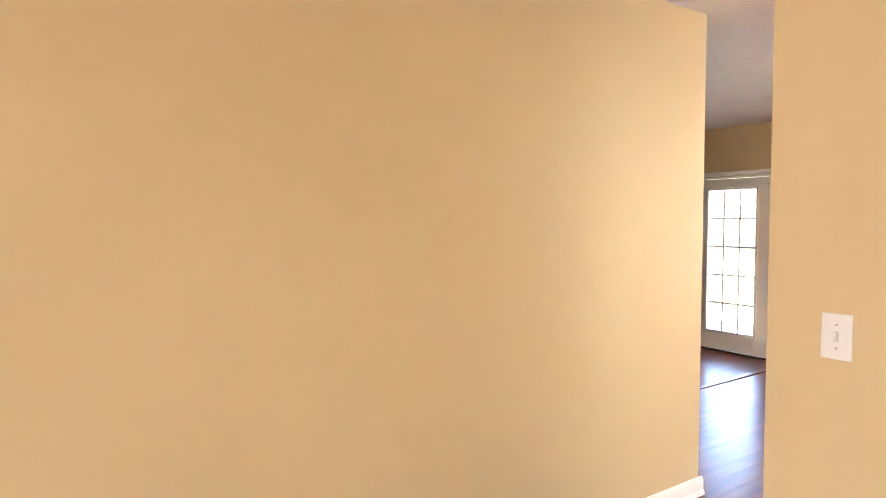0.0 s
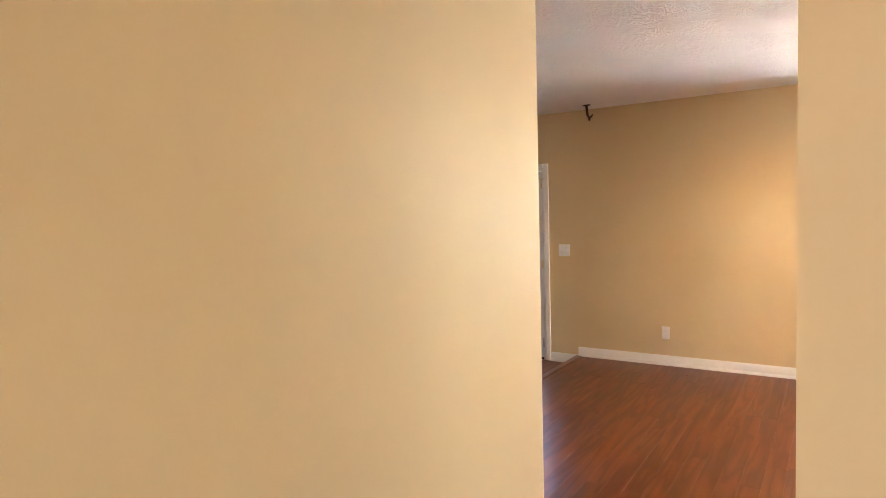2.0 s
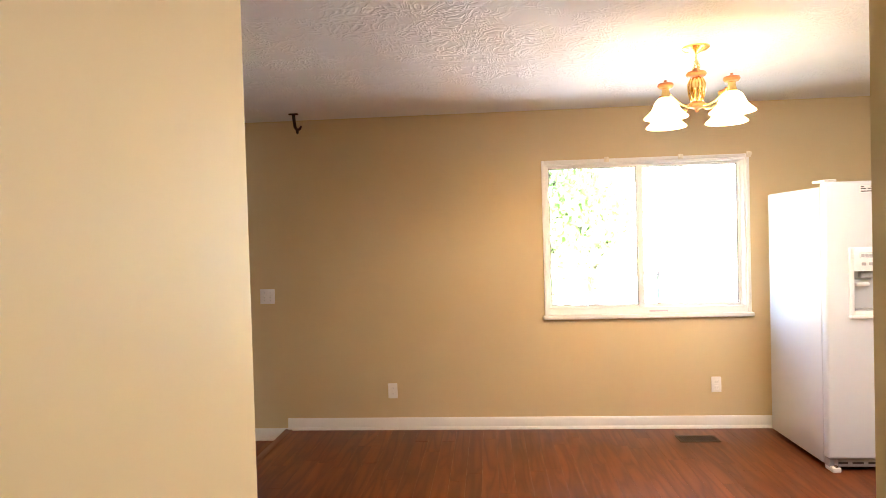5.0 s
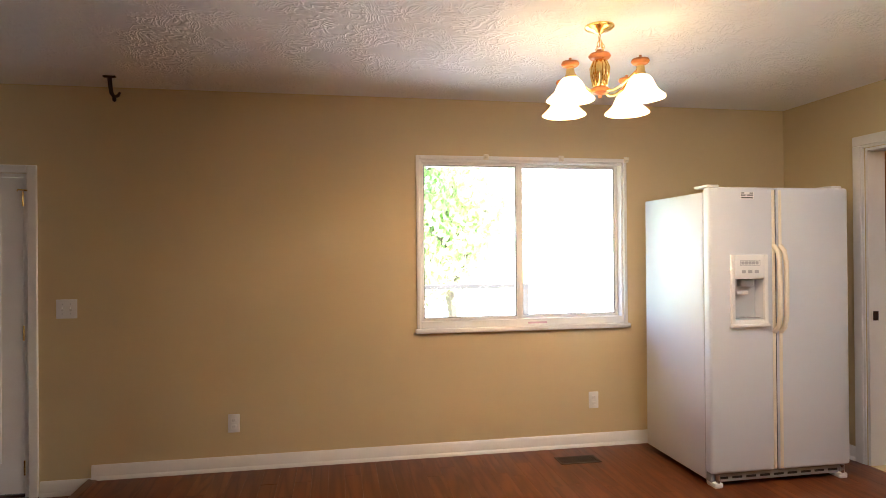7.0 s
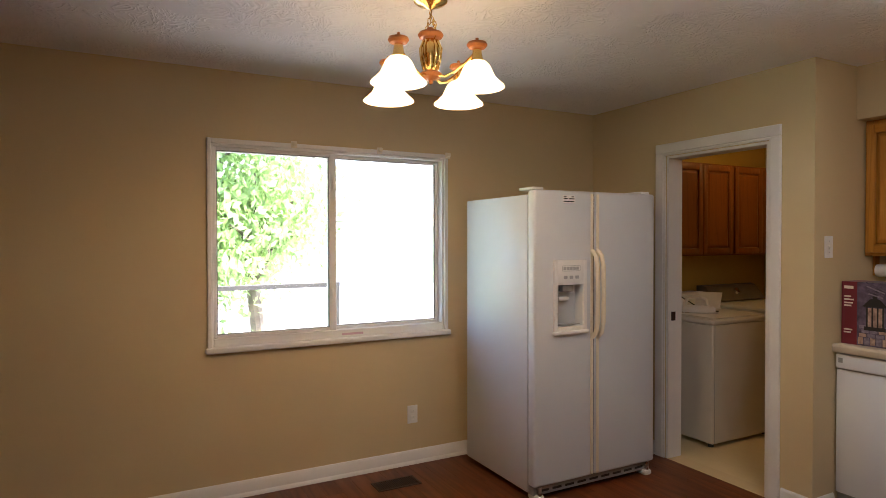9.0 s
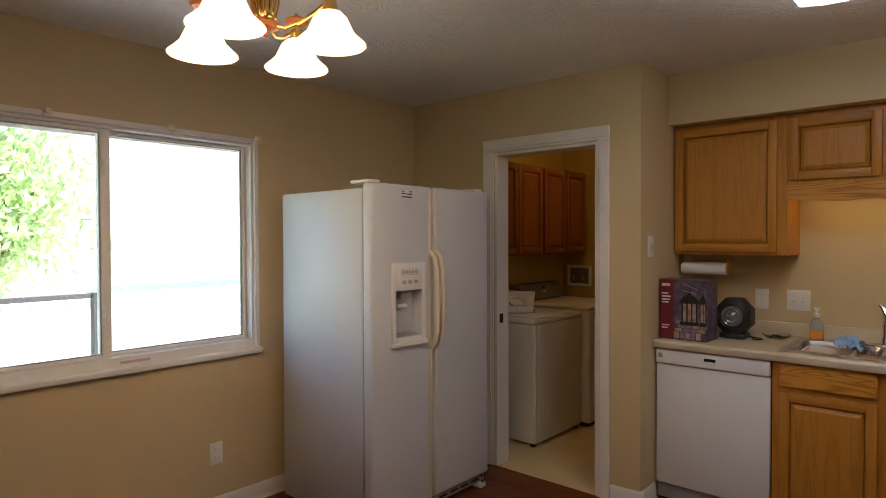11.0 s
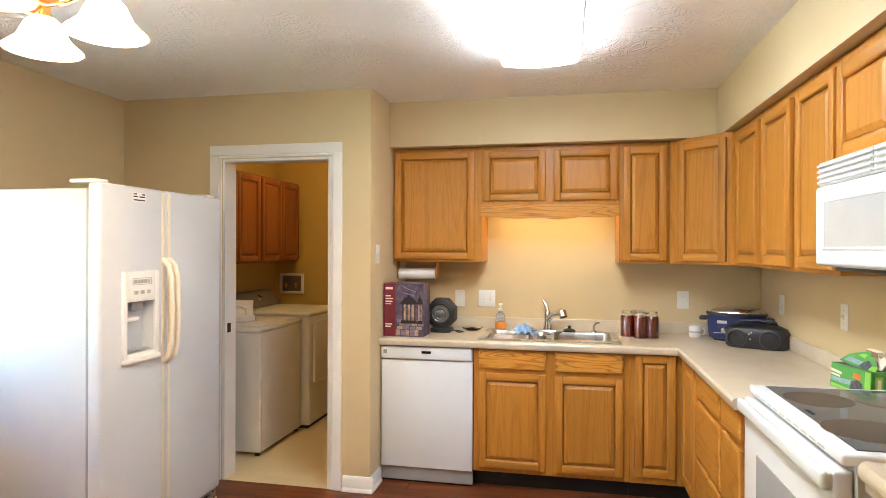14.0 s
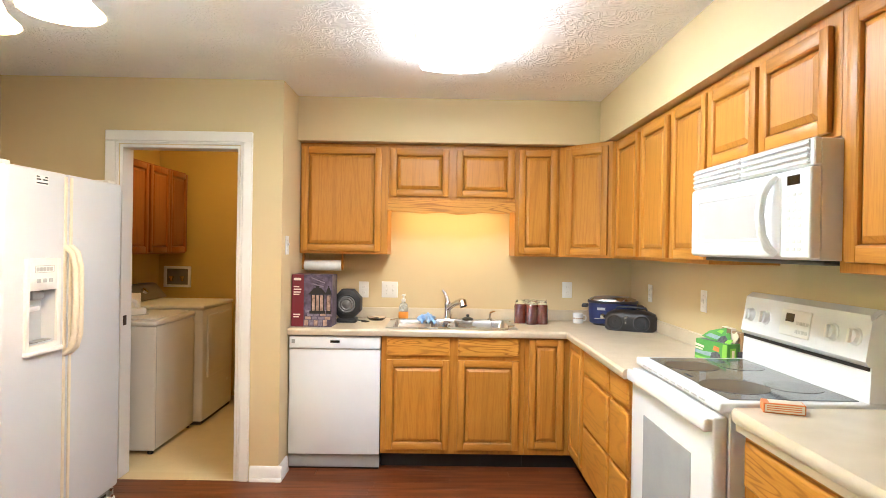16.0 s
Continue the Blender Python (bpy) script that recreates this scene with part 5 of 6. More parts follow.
for a, b_ in bowls:
    bm = bmesh.new()
    depth, c = 0.17, 0.05
    loops = []
    for inset, z, k in ((0.0, zr + 0.005, 0.03), (0.006, zr - 0.02, 0.04), (0.014, zr - depth + 0.03, 0.055), (0.04, zr - depth, 0.06)):
        x0_, x1_, y0_, y1_ = a + inset, b_ - inset, by0 + inset, by1 - inset
        loop = []
        for cx_, cy_, st in ((x1_ - k, y1_ - k, 0), (x0_ + k, y1_ - k, 90), (x0_ + k, y0_ + k, 180), (x1_ - k, y0_ + k, 270)):
            for i in range(5):
                an = radians(st + i * 22.5)
                loop.append(bm.verts.new((cx_ + k * math.cos(an), cy_ + k * math.sin(an), z)))
        loops.append(loop)
    for l0, l1 in zip(loops, loops[1:]):
        n = len(l0)
        for i in range(n):
            bm.faces.new((l0[i], l0[(i + 1) % n], l1[(i + 1) % n], l1[i]))
    bm.faces.new(loops[-1])
    part("bowl", bm, M_STEEL, sk, world=True)
    part("drain", lathe([(0.0, 0.0), (0.04, 0.0), (0.042, 0.003), (0.03, 0.004), (0.0, 0.002)], 20, ((a + b_) / 2, 2.62, zr - depth + 0.001)), M_CHROME, sk, world=True)
fz = zr + 0.006
fc = thing("faucet", at(-3.15, 2.845, fz), "chrome single-lever kitchen faucet with pull-out spout", "faucet")
part("deck_plate", boxm(-0.11, 0.11, -0.025, 0.025, 0.0, 0.008, 0.004, 2), M_CHROME, fc)
part("body", lathe([(0.0, 0.008), (0.030, 0.008), (0.028, 0.03), (0.023, 0.06), (0.026, 0.10), (0.024, 0.125), (0.012, 0.140), (0.0, 0.142)], 20), M_CHROME, fc)
part("lever", tube([(0, 0, 0.130), (-0.008, 0.010, 0.160), (-0.022, 0.020, 0.190), (-0.040, 0.026, 0.212)], [0.016, 0.015, 0.013, 0.008], 10), M_CHROME, fc)
part("spout", tube([(0.0, 0.0, 0.075), (0.030, -0.040, 0.105), (0.062, -0.090, 0.130), (0.085, -0.125, 0.140)], [0.020, 0.019, 0.020, 0.022], 12), M_CHROME, fc)
part("spray_head", tube([(0.085, -0.125, 0.146), (0.100, -0.148, 0.138), (0.108, -0.160, 0.112)], [0.024, 0.031, 0.026], 12), M_CHROME, fc)
sp = thing("side_sprayer", at(-2.845, 2.845, fz), "small chrome soap pump beside the sink", "dispenser")
part("base", lathe([(0.0, 0.0), (0.018, 0.0), (0.016, 0.012), (0.008, 0.018), (0.008, 0.045), (0.0, 0.046)], 16), M_CHROME, sp)
part("nozzle", tube([(0, 0, 0.042), (0.012, -0.012, 0.062), (0.036, -0.034, 0.068)], [0.008, 0.008, 0.005], 8), M_CHROME, sp)
st = thing("sink_stopper", at(-3.005, 2.84, fz), "black rubber sink strainer plug", "sink plug")
part("disc", lathe([(0.0, 0.0), (0.040, 0.0), (0.042, 0.008), (0.030, 0.016), (0.014, 0.020), (0.0, 0.021)], 20), M_BLACK, st)
part("grip", lathe([(0.0, 0.018), (0.008, 0.020), (0.013, 0.034), (0.008, 0.040), (0.0, 0.041)], 12), M_BLACK, st)
cl_ = thing("dish_cloth", at(-3.30, 2.70, fz), "crumpled light blue cloth draped over the sink", "cloth")
bm = bmesh.new()
grid = []
for i in range(15):
    rowv = []
    for j in range(15):
        u, v = i / 14 - 0.5, j / 14 - 0.5
        hgt = 0.035 * math.exp(-((u * 2.4) ** 2 + (v * 2.4) ** 2)) + 0.014 * math.sin(u * 17 + v * 5) * math.cos(v * 13) + 0.016
        rowv.append(bm.verts.new((u * 0.115 + 0.010 * math.sin(v * 11), v * 0.13 + 0.010 * math.sin(u * 14), max(hgt, 0.002) - (0.05 * max(0.0, -v - 0.15)))))
    grid.append(rowv)
for i in range(14):
    for j in range(14):
        bm.faces.new((grid[i][j], grid[i + 1][j], grid[i + 1][j + 1], grid[i][j + 1]))
cloth = part("fabric", bm, M_CLOTH, cl_)
sol = cloth.modifiers.new("thick", "SOLIDIFY")
sol.thickness = 0.003
dt = thing("dish_tub", at(-3.37, 2.60, CT - 0.16), "white plastic tub standing in the sink bowl", "tub")
tb = bmesh.new()
for p, q, r, t, z0_, z1_ in ((-0.12, 0.10, -0.14, 0.12, 0.0, 0.006), (-0.12, -0.114, -0.14, 0.12, 0.006, 0.150), (0.094, 0.10, -0.14, 0.12, 0.006, 0.150), (-0.114, 0.094, -0.14, -0.134, 0.006, 0.150), (-0.114, 0.094, 0.114, 0.12, 0.006, 0.150)):
    box(tb, p, q, r, t, z0_, z1_)
part("shell", tb, M_PLASTIC, dt)
so = thing("soap_bottle", at(-3.470, 2.835, fz), "clear pump bottle with orange hand soap", "soap dispenser")
part("bottle", lathe([(0.0, 0.0), (0.033, 0.0), (0.035, 0.01), (0.034, 0.085), (0.026, 0.108), (0.014, 0.118), (0.014, 0.126), (0.0, 0.127)], 20), M_CLEARPLASTIC, so)
part("soap", lathe([(0.0, 0.004), (0.031, 0.004), (0.032, 0.045), (0.0, 0.046)], 20), M_SOAP, so)
part("label_band", lathe([(0.0352, 0.010), (0.0358, 0.012), (0.0356, 0.052), (0.0350, 0.054)], 20), M_SOAP, so, "orange soap showing through the lower half")
part("pump", lathe([(0.0, 0.127), (0.016, 0.127), (0.016, 0.145), (0.006, 0.148), (0.006, 0.165), (0.014, 0.168), (0.014, 0.178), (0.0, 0.179)], 16), M_PLASTIC, so)
part("nozzle", boxm(-0.006, 0.006, -0.040, 0.0, 0.168, 0.177, 0.002), M_PLASTIC, so)
dsh = thing("soap_dish", at(-3.660, 2.80, CT + 0.0004), "clear glass dish with a dark scrubber", "dish")
part("dish", lathe([(0.0, 0.0), (0.045, 0.0), (0.070, 0.018), (0.072, 0.022), (0.066, 0.020), (0.044, 0.005), (0.0, 0.004)], 24), M_GLASS, dsh)
part("scrubber", lathe([(0.0, 0.006), (0.028, 0.006), (0.030, 0.014), (0.018, 0.020), (0.0, 0.020)], 14), M_IRON, dsh)

# carton with a lantern picture
lb = thing("lantern_carton", at(-4.172, 2.395, CT + 0.0004, -1), "maroon and violet carton with a lantern picture", "box")
bw, bd, bh = 0.262, 0.170, 0.338
part("carton", boxm(0, bw, 0, bd, 0, bh, 0.002), M_VIOLET, lb)
part("side_band", boxm(-0.0006, bw * 0.30, -0.0006, bd + 0.0006, 0.0, bh + 0.0006), M_MAROON, lb, "maroon printed band")
for z, ww in ((0.300, 0.048), (0.255, 0.036), (0.238, 0.050), (0.220, 0.046), (0.205, 0.038), (0.075, 0.044), (0.060, 0.036)):
    part("print_bar", boxm(0.012, 0.012 + ww, -0.0012, -0.0007, z, z + (0.016 if z > 0.28 else 0.008)), M_PALE, lb)


def lantern_print(parent, x, y, s, m=None):
    z = 0.055
    part("print_lantern", boxm(x - 0.030 * s, x + 0.030 * s, y - 0.0006, y, z + 0.05, z + 0.150), M_WARMPRINT, parent)
    for dx in (-0.030, -0.010, 0.010, 0.030):
        part("print_post", boxm(x + (dx - 0.003) * s, x + (dx + 0.003) * s, y - 0.0011, y - 0.0006, z + 0.045, z + 0.155), M_DARK, parent)
    bm = bmesh.new()
    pts = [(-0.048, 0.155), (0.048, 0.155), (0.020, 0.195), (0.008, 0.200), (0.008, 0.212), (-0.008, 0.212), (-0.008, 0.200), (-0.020, 0.195)]
    bm.faces.new([bm.verts.new((x + px * s, y - 0.0009, z + pz)) for px, pz in pts])
    part("print_roof", bm, M_DARK, parent)
    part("print_base", boxm(x - 0.040 * s, x + 0.040 * s, y - 0.0011, y - 0.0006, z + 0.030, z + 0.050), M_DARK, parent)


lantern_print(lb, 0.168, -0.0008, 1.30)
lantern_print(lb, 0.240, -0.0008, 0.42)
for i in range(5):
    part("print_stone", boxm(0.085 + i * 0.030, 0.110 + i * 0.030, -0.0006, -0.0001, 0.008, 0.045), M_VLIGHT if i % 2 else M_WARMPRINT, lb)

for i in range(7):
    sl = boxm(-0.085, 0.085, -0.0006, 0.0, -0.0035, 0.0035)
    part("print_beam", sl, M_VLIGHT if i % 2 else M_VIOLET, lb, m=Matrix.Translation((0.170, -0.0001 - 0.0001 * i, 0.318 - i * 0.016)) @ Matrix.Rotation(radians(24 - i * 3), 4, "Y") @ Matrix.Diagonal((max(0.25, 0.62 - i * 0.06), 1, 1, 1)))
for i in range(4):
    for j in range(3):
        part("print_stone", boxm(0.090 + i * 0.042 + 0.012 * (j % 2), 0.126 + i * 0.042 + 0.012 * (j % 2), -0.0005, 0.0, 0.048 + j * 0.022, 0.066 + j * 0.022), M_VLIGHT if (i + j) % 3 else M_WARMPRINT, lb)

# black octagonal lamp
M_LENS = mat("smoky grey lens", (0.16, 0.15, 0.14), 0.12, Coat_Weight=0.6)
oc = thing("octagonal_lamp", at(-3.850, 2.680, CT + 0.0004, 0), "black plastic octagonal lamp with a round lens", "lamp")
ring = [(0.104 * math.cos(radians(22.5 + 45 * i)), 0.112 * math.sin(radians(22.5 + 45 * i))) for i in range(8)]
bm = slab(ring, 0.0, 0.10, bevel=0.010)
bmesh.ops.transform(bm, matrix=Matrix.Translation((0, 0.05, 0.124)) @ Matrix.Rotation(radians(90), 4, "X"), verts=bm.verts)
part("housing", bm, M_BLACK, oc)
part("bezel", lathe([(0.074, 0.0), (0.076, 0.010), (0.068, 0.012), (0.060, 0.004), (0.0, 0.003)], 28, (0, -0.049, 0.126), Matrix.Rotation(radians(90), 3, "X")), M_BLACK, oc)
part("lens", lathe([(0.060, 0.003), (0.054, 0.009), (0.046, 0.004), (0.038, 0.011), (0.030, 0.006), (0.020, 0.013), (0.0, 0.015)], 28, (0, -0.049, 0.126), Matrix.Rotation(radians(90), 3, "X")), M_LENS, oc, "ribbed grey lens")
part("foot", boxm(-0.068, 0.068, -0.060, 0.060, 0.0, 0.030, 0.008, 2), M_BLACK, oc)
part("cord", tube([(0.06, 0.04, 0.008), (0.11, 0.03, 0.006), (0.15, -0.01, 0.006), (0.13, -0.04, 0.006), (0.10, -0.02, 0.006)], 0.004, 6), M_BLACK, oc)

pt = thing("paper_towel_holder", at(-4.035, 2.735, UB), "white paper towel roll on a wooden holder under the cabinet", "paper towel")
mr = Matrix.Rotation(radians(90), 3, "Y")
part("roll", lathe([(0.016, -0.128), (0.036, -0.128), (0.037, -0.120), (0.037, 0.120), (0.036, 0.128), (0.016, 0.128)], 28, (0, 0, -0.085), mr), M_PAPER, pt)
part("rod", lathe([(0.0, -0.142), (0.010, -0.142), (0.010, 0.142), (0.0, 0.142)], 12, (0, 0, -0.085), mr), M_OAKH, pt)
for x in (-0.143, 0.131):
    part("bracket", boxm(x, x + 0.012, -0.028, 0.028, -0.115, -0.0005, 0.004, 2), M_OAK, pt)

for i, (jx, jy) in enumerate(((-2.640, 2.735), (-2.563, 2.690), (-2.492, 2.700), (-2.565, 2.775))):
    j = thing("preserve_jar", at(jx, jy, CT + 0.0004, 31 * i), "glass jar of red preserve with a glass rim", "jar", "preserve jars")
    part("contents", lathe([(0.0, 0.002), (0.038, 0.003), (0.041, 0.012), (0.041, 0.120), (0.034, 0.138), (0.0, 0.139)], 24), M_PRESERVE, j)
    part("glass", lathe([(0.0, 0.0), (0.040, 0.0), (0.043, 0.010), (0.043, 0.122), (0.034, 0.144), (0.033, 0.170), (0.031, 0.170), (0.031, 0.142), (0.0415, 0.120), (0.0415, 0.012), (0.0, 0.0015)], 24), M_GLASS, j)
    for z in (0.150, 0.158):
        part("thread", lathe([(0.0335, z), (0.0352, z + 0.002), (0.0335, z + 0.004)], 20), M_GLASS, j)

mg = thing("mug", at(-2.215, 2.800, CT + 0.0004), "small white mug with a brown pattern", "mug")
part("cup", lathe([(0.0, 0.0), (0.032, 0.0), (0.036, 0.004), (0.036, 0.072), (0.033, 0.072), (0.032, 0.006), (0.0, 0.005)], 24), M_PLASTIC, mg)
part("handle", tube([(0.035, 0, 0.058), (0.055, 0, 0.054), (0.060, 0, 0.036), (0.052, 0, 0.020), (0.035, 0, 0.016)], 0.005, 8), M_PLASTIC, mg)
for i in range(7):
    a = radians(195 + i * 24)
    part("pattern", lathe([(0.0, 0.0), (0.006, 0.0), (0.0, 0.0006)], 8, (0.0362 * math.cos(a), 0.0362 * math.sin(a), 0.036), Matrix.Rotation(a, 3, "Z") @ Matrix.Rotation(radians(90), 3, "Y")), M_CARD, mg)

# slow cooker: oval navy shell on a base, glass lid
sc = thing("slow_cooker", at(-1.985, 2.735, CT + 0.0004, -18), "navy blue oval slow cooker with a glass lid", "slow cooker")


def oval(profile, sx, sy, n=36, power=0.75):
    bm = bmesh.new()
    loops = []
    for r, z in profile:
        loop = []
        for i in range(n):
            a = 2 * math.pi * i / n
            cx_, sy_ = math.cos(a), math.sin(a)
            loop.append(bm.verts.new((r * sx * math.copysign(abs(cx_) ** power, cx_), r * sy * math.copysign(abs(sy_) ** power, sy_), z)))
        loops.append(loop)
    for a, c in zip(loops, loops[1:]):
        for i in range(n):
            bm.faces.new((a[i], a[(i + 1) % n], c[(i + 1) % n], c[i]))
    bm.faces.new(loops[0][::-1])
    bm.faces.new(loops[-1])
    return bm


part("shell", oval([(0.88, 0.012), (0.95, 0.018), (1.0, 0.10), (1.0, 0.155)], 0.165, 0.125), M_NAVY, sc)
part("foot", oval([(0.80, 0.0), (0.80, 0.0125)], 0.165, 0.125), M_BLACK, sc)
part("crock_rim", oval([(1.02, 0.1555), (1.05, 0.160), (1.05, 0.170), (0.97, 0.174)], 0.165, 0.125), M_BLACK, sc)
part("lid", oval([(0.98, 0.1745), (0.96, 0.182), (0.75, 0.196), (0.35, 0.203), (0.05, 0.204)], 0.165, 0.125), M_STEEL, sc, "pale glass lid")
for s in (-1, 1):
    part("handle", boxm(s * 0.190 - 0.022, s * 0.190 + 0.022, -0.045, 0.045, 0.118, 0.142, 0.008, 2), M_BLACK, sc)
part("knob", lathe([(0.0, 0.0), (0.022, 0.0), (0.018, 0.016), (0.0, 0.018)], 18, (-0.06, -0.121, 0.070), Matrix.Rotation(radians(90), 3, "X")), M_CHROME, sc)
part("badge", boxm(-0.100, -0.025, -0.1235, -0.1195, 0.110, 0.128), M_LGREY, sc)
part("stripe", boxm(-0.120, 0.02, -0.1240, -0.1200, 0.050, 0.054), M_LGREY, sc)

# portable radio
rd = thing("portable_stereo", at(-1.945, 2.450, CT + 0.0004, -24), "black portable stereo with two round speakers", "radio")
part("case", oval([(0.92, 0.0), (1.0, 0.012), (1.0, 0.080), (0.93, 0.110), (0.72, 0.128), (0.40, 0.134)], 0.165, 0.085, 36, 0.6), M_BLACK, rd)
for x in (-0.095, 0.075):
    part("speaker", lathe([(0.050, 0.0), (0.052, 0.008), (0.044, 0.010), (0.036, 0.003), (0.014, 0.001), (0.012, 0.006), (0.0, 0.008)], 24, (x, -0.078, 0.058), Matrix.Rotation(radians(90), 3, "X")), M_BLACK, rd, "round black speaker")
    part("speaker_ring", lathe([(0.052, 0.0081), (0.054, 0.0095), (0.050, 0.0105)], 24, (x, -0.078, 0.058), Matrix.Rotation(radians(90), 3, "X")), M_FILTER, rd)
for x, z in ((-0.030, 0.085), (-0.018, 0.092), (-0.024, 0.055)):
    part("button", lathe([(0.0, 0.0), (0.006, 0.0), (0.005, 0.004), (0.0, 0.005)], 10, (x, -0.083, z), Matrix.Rotation(radians(90), 3, "X")), M_CHROME, rd)
part("handle", tube([(-0.11, 0.02, 0.108), (-0.09, 0.02, 0.146), (0.0, 0.02, 0.152), (0.09, 0.02, 0.146), (0.11, 0.02, 0.108)], 0.008, 8), M_BLACK, rd)
part("cord", tube([(0.10, 0.06, 0.03), (0.16, 0.08, 0.08), (0.175, 0.085, 0.17), (0.170, 0.088, 0.235)], 0.003, 6), M_BLACK, rd)

# green carton of bags, torn open, with two small cartons behind
gb = thing("bag_carton", at(-1.872, 1.365, CT + 0.0004, -75), "bright green torn carton of plastic bags", "box")
box_g = boxm(-0.105, 0.115, -0.045, 0.05, 0, 0.100, 0.002)
for v in box_g.verts:                      # slightly crushed card
    v.co.x += 0.006 * math.sin(v.co.z * 40 + v.co.y * 30)
part("carton", box_g, M_GREEN, gb)
part("torn_opening", boxm(-0.085, 0.105, -0.036, 0.042, 0.1002, 0.1012), M_SLATE, gb, "dark torn opening")


def printed(outline, y, material, m=None):
    """Flat print on the front of the carton; outline in x and z."""
    bm = slab([(a, c) for a, c in outline], 0.0, 0.0006)
    part("print_patch", bm, material, gb, m=(m or Matrix.Identity(4)) @ Matrix.Translation((0, y, 0)) @ Matrix.Rotation(radians(90), 4, "X"))


FRONT = -0.0462
printed([(-0.102, 0.066), (-0.040, 0.060), (-0.040, 0.070), (-0.102, 0.078)], FRONT, M_PALE)
printed([(-0.102, 0.052), (-0.050, 0.048), (-0.050, 0.056), (-0.102, 0.060)], FRONT, M_PALE)
printed([(-0.102, 0.030), (-0.020, 0.026), (0.018, 0.030), (0.018, 0.048), (-0.060, 0.044), (-0.102, 0.048)], FRONT, M_BLUEPRINT)
printed([(0.004, 0.014), (0.040, 0.006), (0.076, 0.014), (0.072, 0.044), (0.050, 0.056), (0.014, 0.046)], FRONT - 0.0007, M_SLATE)
printed([(0.020, 0.060), (0.062, 0.056), (0.066, 0.076), (0.030, 0.082)], FRONT, M_ORANGE)
printed([(-0.102, 0.004), (0.030, 0.002), (0.004, 0.012), (-0.102, 0.018)], FRONT, M_LIME)
printed([(0.080, 0.002), (0.114, 0.002), (0.114, 0.096), (0.088, 0.096)], FRONT, M_LIME)
part("print_patch", boxm(0.1252, 0.1260, -0.036, -0.006, 0.012, 0.082), M_LIME, gb)
part("print_patch", boxm(0.1261, 0.1266, -0.028, -0.014, 0.020, 0.072), M_PALE, gb)
part("print_patch", boxm(0.1252, 0.1260, 0.004, 0.040, 0.014, 0.066), M_SLATE, gb)
# torn lid thrown back, with its own print, and two loose white tabs
lid_m = Matrix.Translation((0.0, -0.020, 0.098)) @ Matrix.Rotation(radians(52), 4, "X") @ Matrix.Rotation(radians(-8), 4, "Z")
part("lid", slab([(-0.100, 0.0), (0.085, 0.0), (0.094, 0.030), (0.056, 0.066), (0.034, 0.058), (0.012, 0.084), (-0.030, 0.066), (-0.078, 0.040)], 0.0, 0.0015), M_GREEN, gb, "torn lid", m=lid_m)
for outline, mm in (([(-0.080, 0.010), (0.010, 0.012), (0.020, 0.032), (-0.062, 0.030)], M_BLUEPRINT), ([(0.014, 0.008), (0.066, 0.008), (0.070, 0.032), (0.040, 0.046), (0.022, 0.034)], M_SLATE), ([(-0.030, 0.050), (0.010, 0.046), (0.012, 0.066), (-0.014, 0.064)], M_LIME)):
    part("print_patch", slab(outline, 0.0017, 0.0023), mm, gb, m=lid_m)
part("tab", slab([(-0.03, 0.0), (0.03, 0.0), (0.022, 0.050), (-0.010, 0.062)], 0.0, 0.0015), M_PALE, gb, "torn white tab", m=Matrix.Translation((0.072, 0.005, 0.098)) @ Matrix.Rotation(radians(64), 4, "X") @ Matrix.Rotation(radians(-24), 4, "Z"))
part("tab", slab([(-0.02, 0.0), (0.02, 0.0), (0.014, 0.030), (-0.016, 0.022)], 0.0, 0.0015), M_LIME, gb, "bent green tab", m=Matrix.Translation((0.096, -0.030, 0.099)) @ Matrix.Rotation(radians(40), 4, "X"))
tc_ = thing("small_carton", at(-1.803, 1.300, CT + 0.0004, -88), "brown and white small food carton behind the bags", "box", "small cartons")
part("carton", boxm(-0.040, 0.040, -0.013, 0.013, 0, 0.150, 0.002), M_CARD, tc_)
part("print_patch", boxm(-0.036, 0.020, -0.0142, -0.0132, 0.060, 0.140), M_PALE, tc_)
tc2 = thing("small_carton", at(-1.802, 1.400, CT + 0.0004, -90), "pale flat food carton standing behind the bags", "box", "small cartons")
part("carton", boxm(-0.050, 0.050, -0.012, 0.012, 0, 0.160, 0.002), M_PALE, tc2)
part("print_patch", boxm(-0.046, 0.046, -0.0132, -0.0122, 0.132, 0.156), M_CARD, tc2)
ob_ = thing("orange_carton", at(-2.178, 0.280, CT + 0.0464, -20), "small flat orange carton lying on the worktop", "box")
part("carton", boxm(-0.057, 0.057, -0.030, 0.030, 0, 0.030, 0.002), M_ORANGE, ob_)
part("print_patch", boxm(-0.053, 0.053, -0.0312, -0.0302, 0.004, 0.027), M_PALE, ob_)
for z in (0.009, 0.015, 0.021):
    part("print_bar", boxm(-0.047, 0.045, -0.0318, -0.0313, z, z + 0.0028), M_ORANGE, ob_)
part("print_patch", boxm(-0.040, 0.052, -0.022, 0.024, 0.0302, 0.0307), M_PALE, ob_)

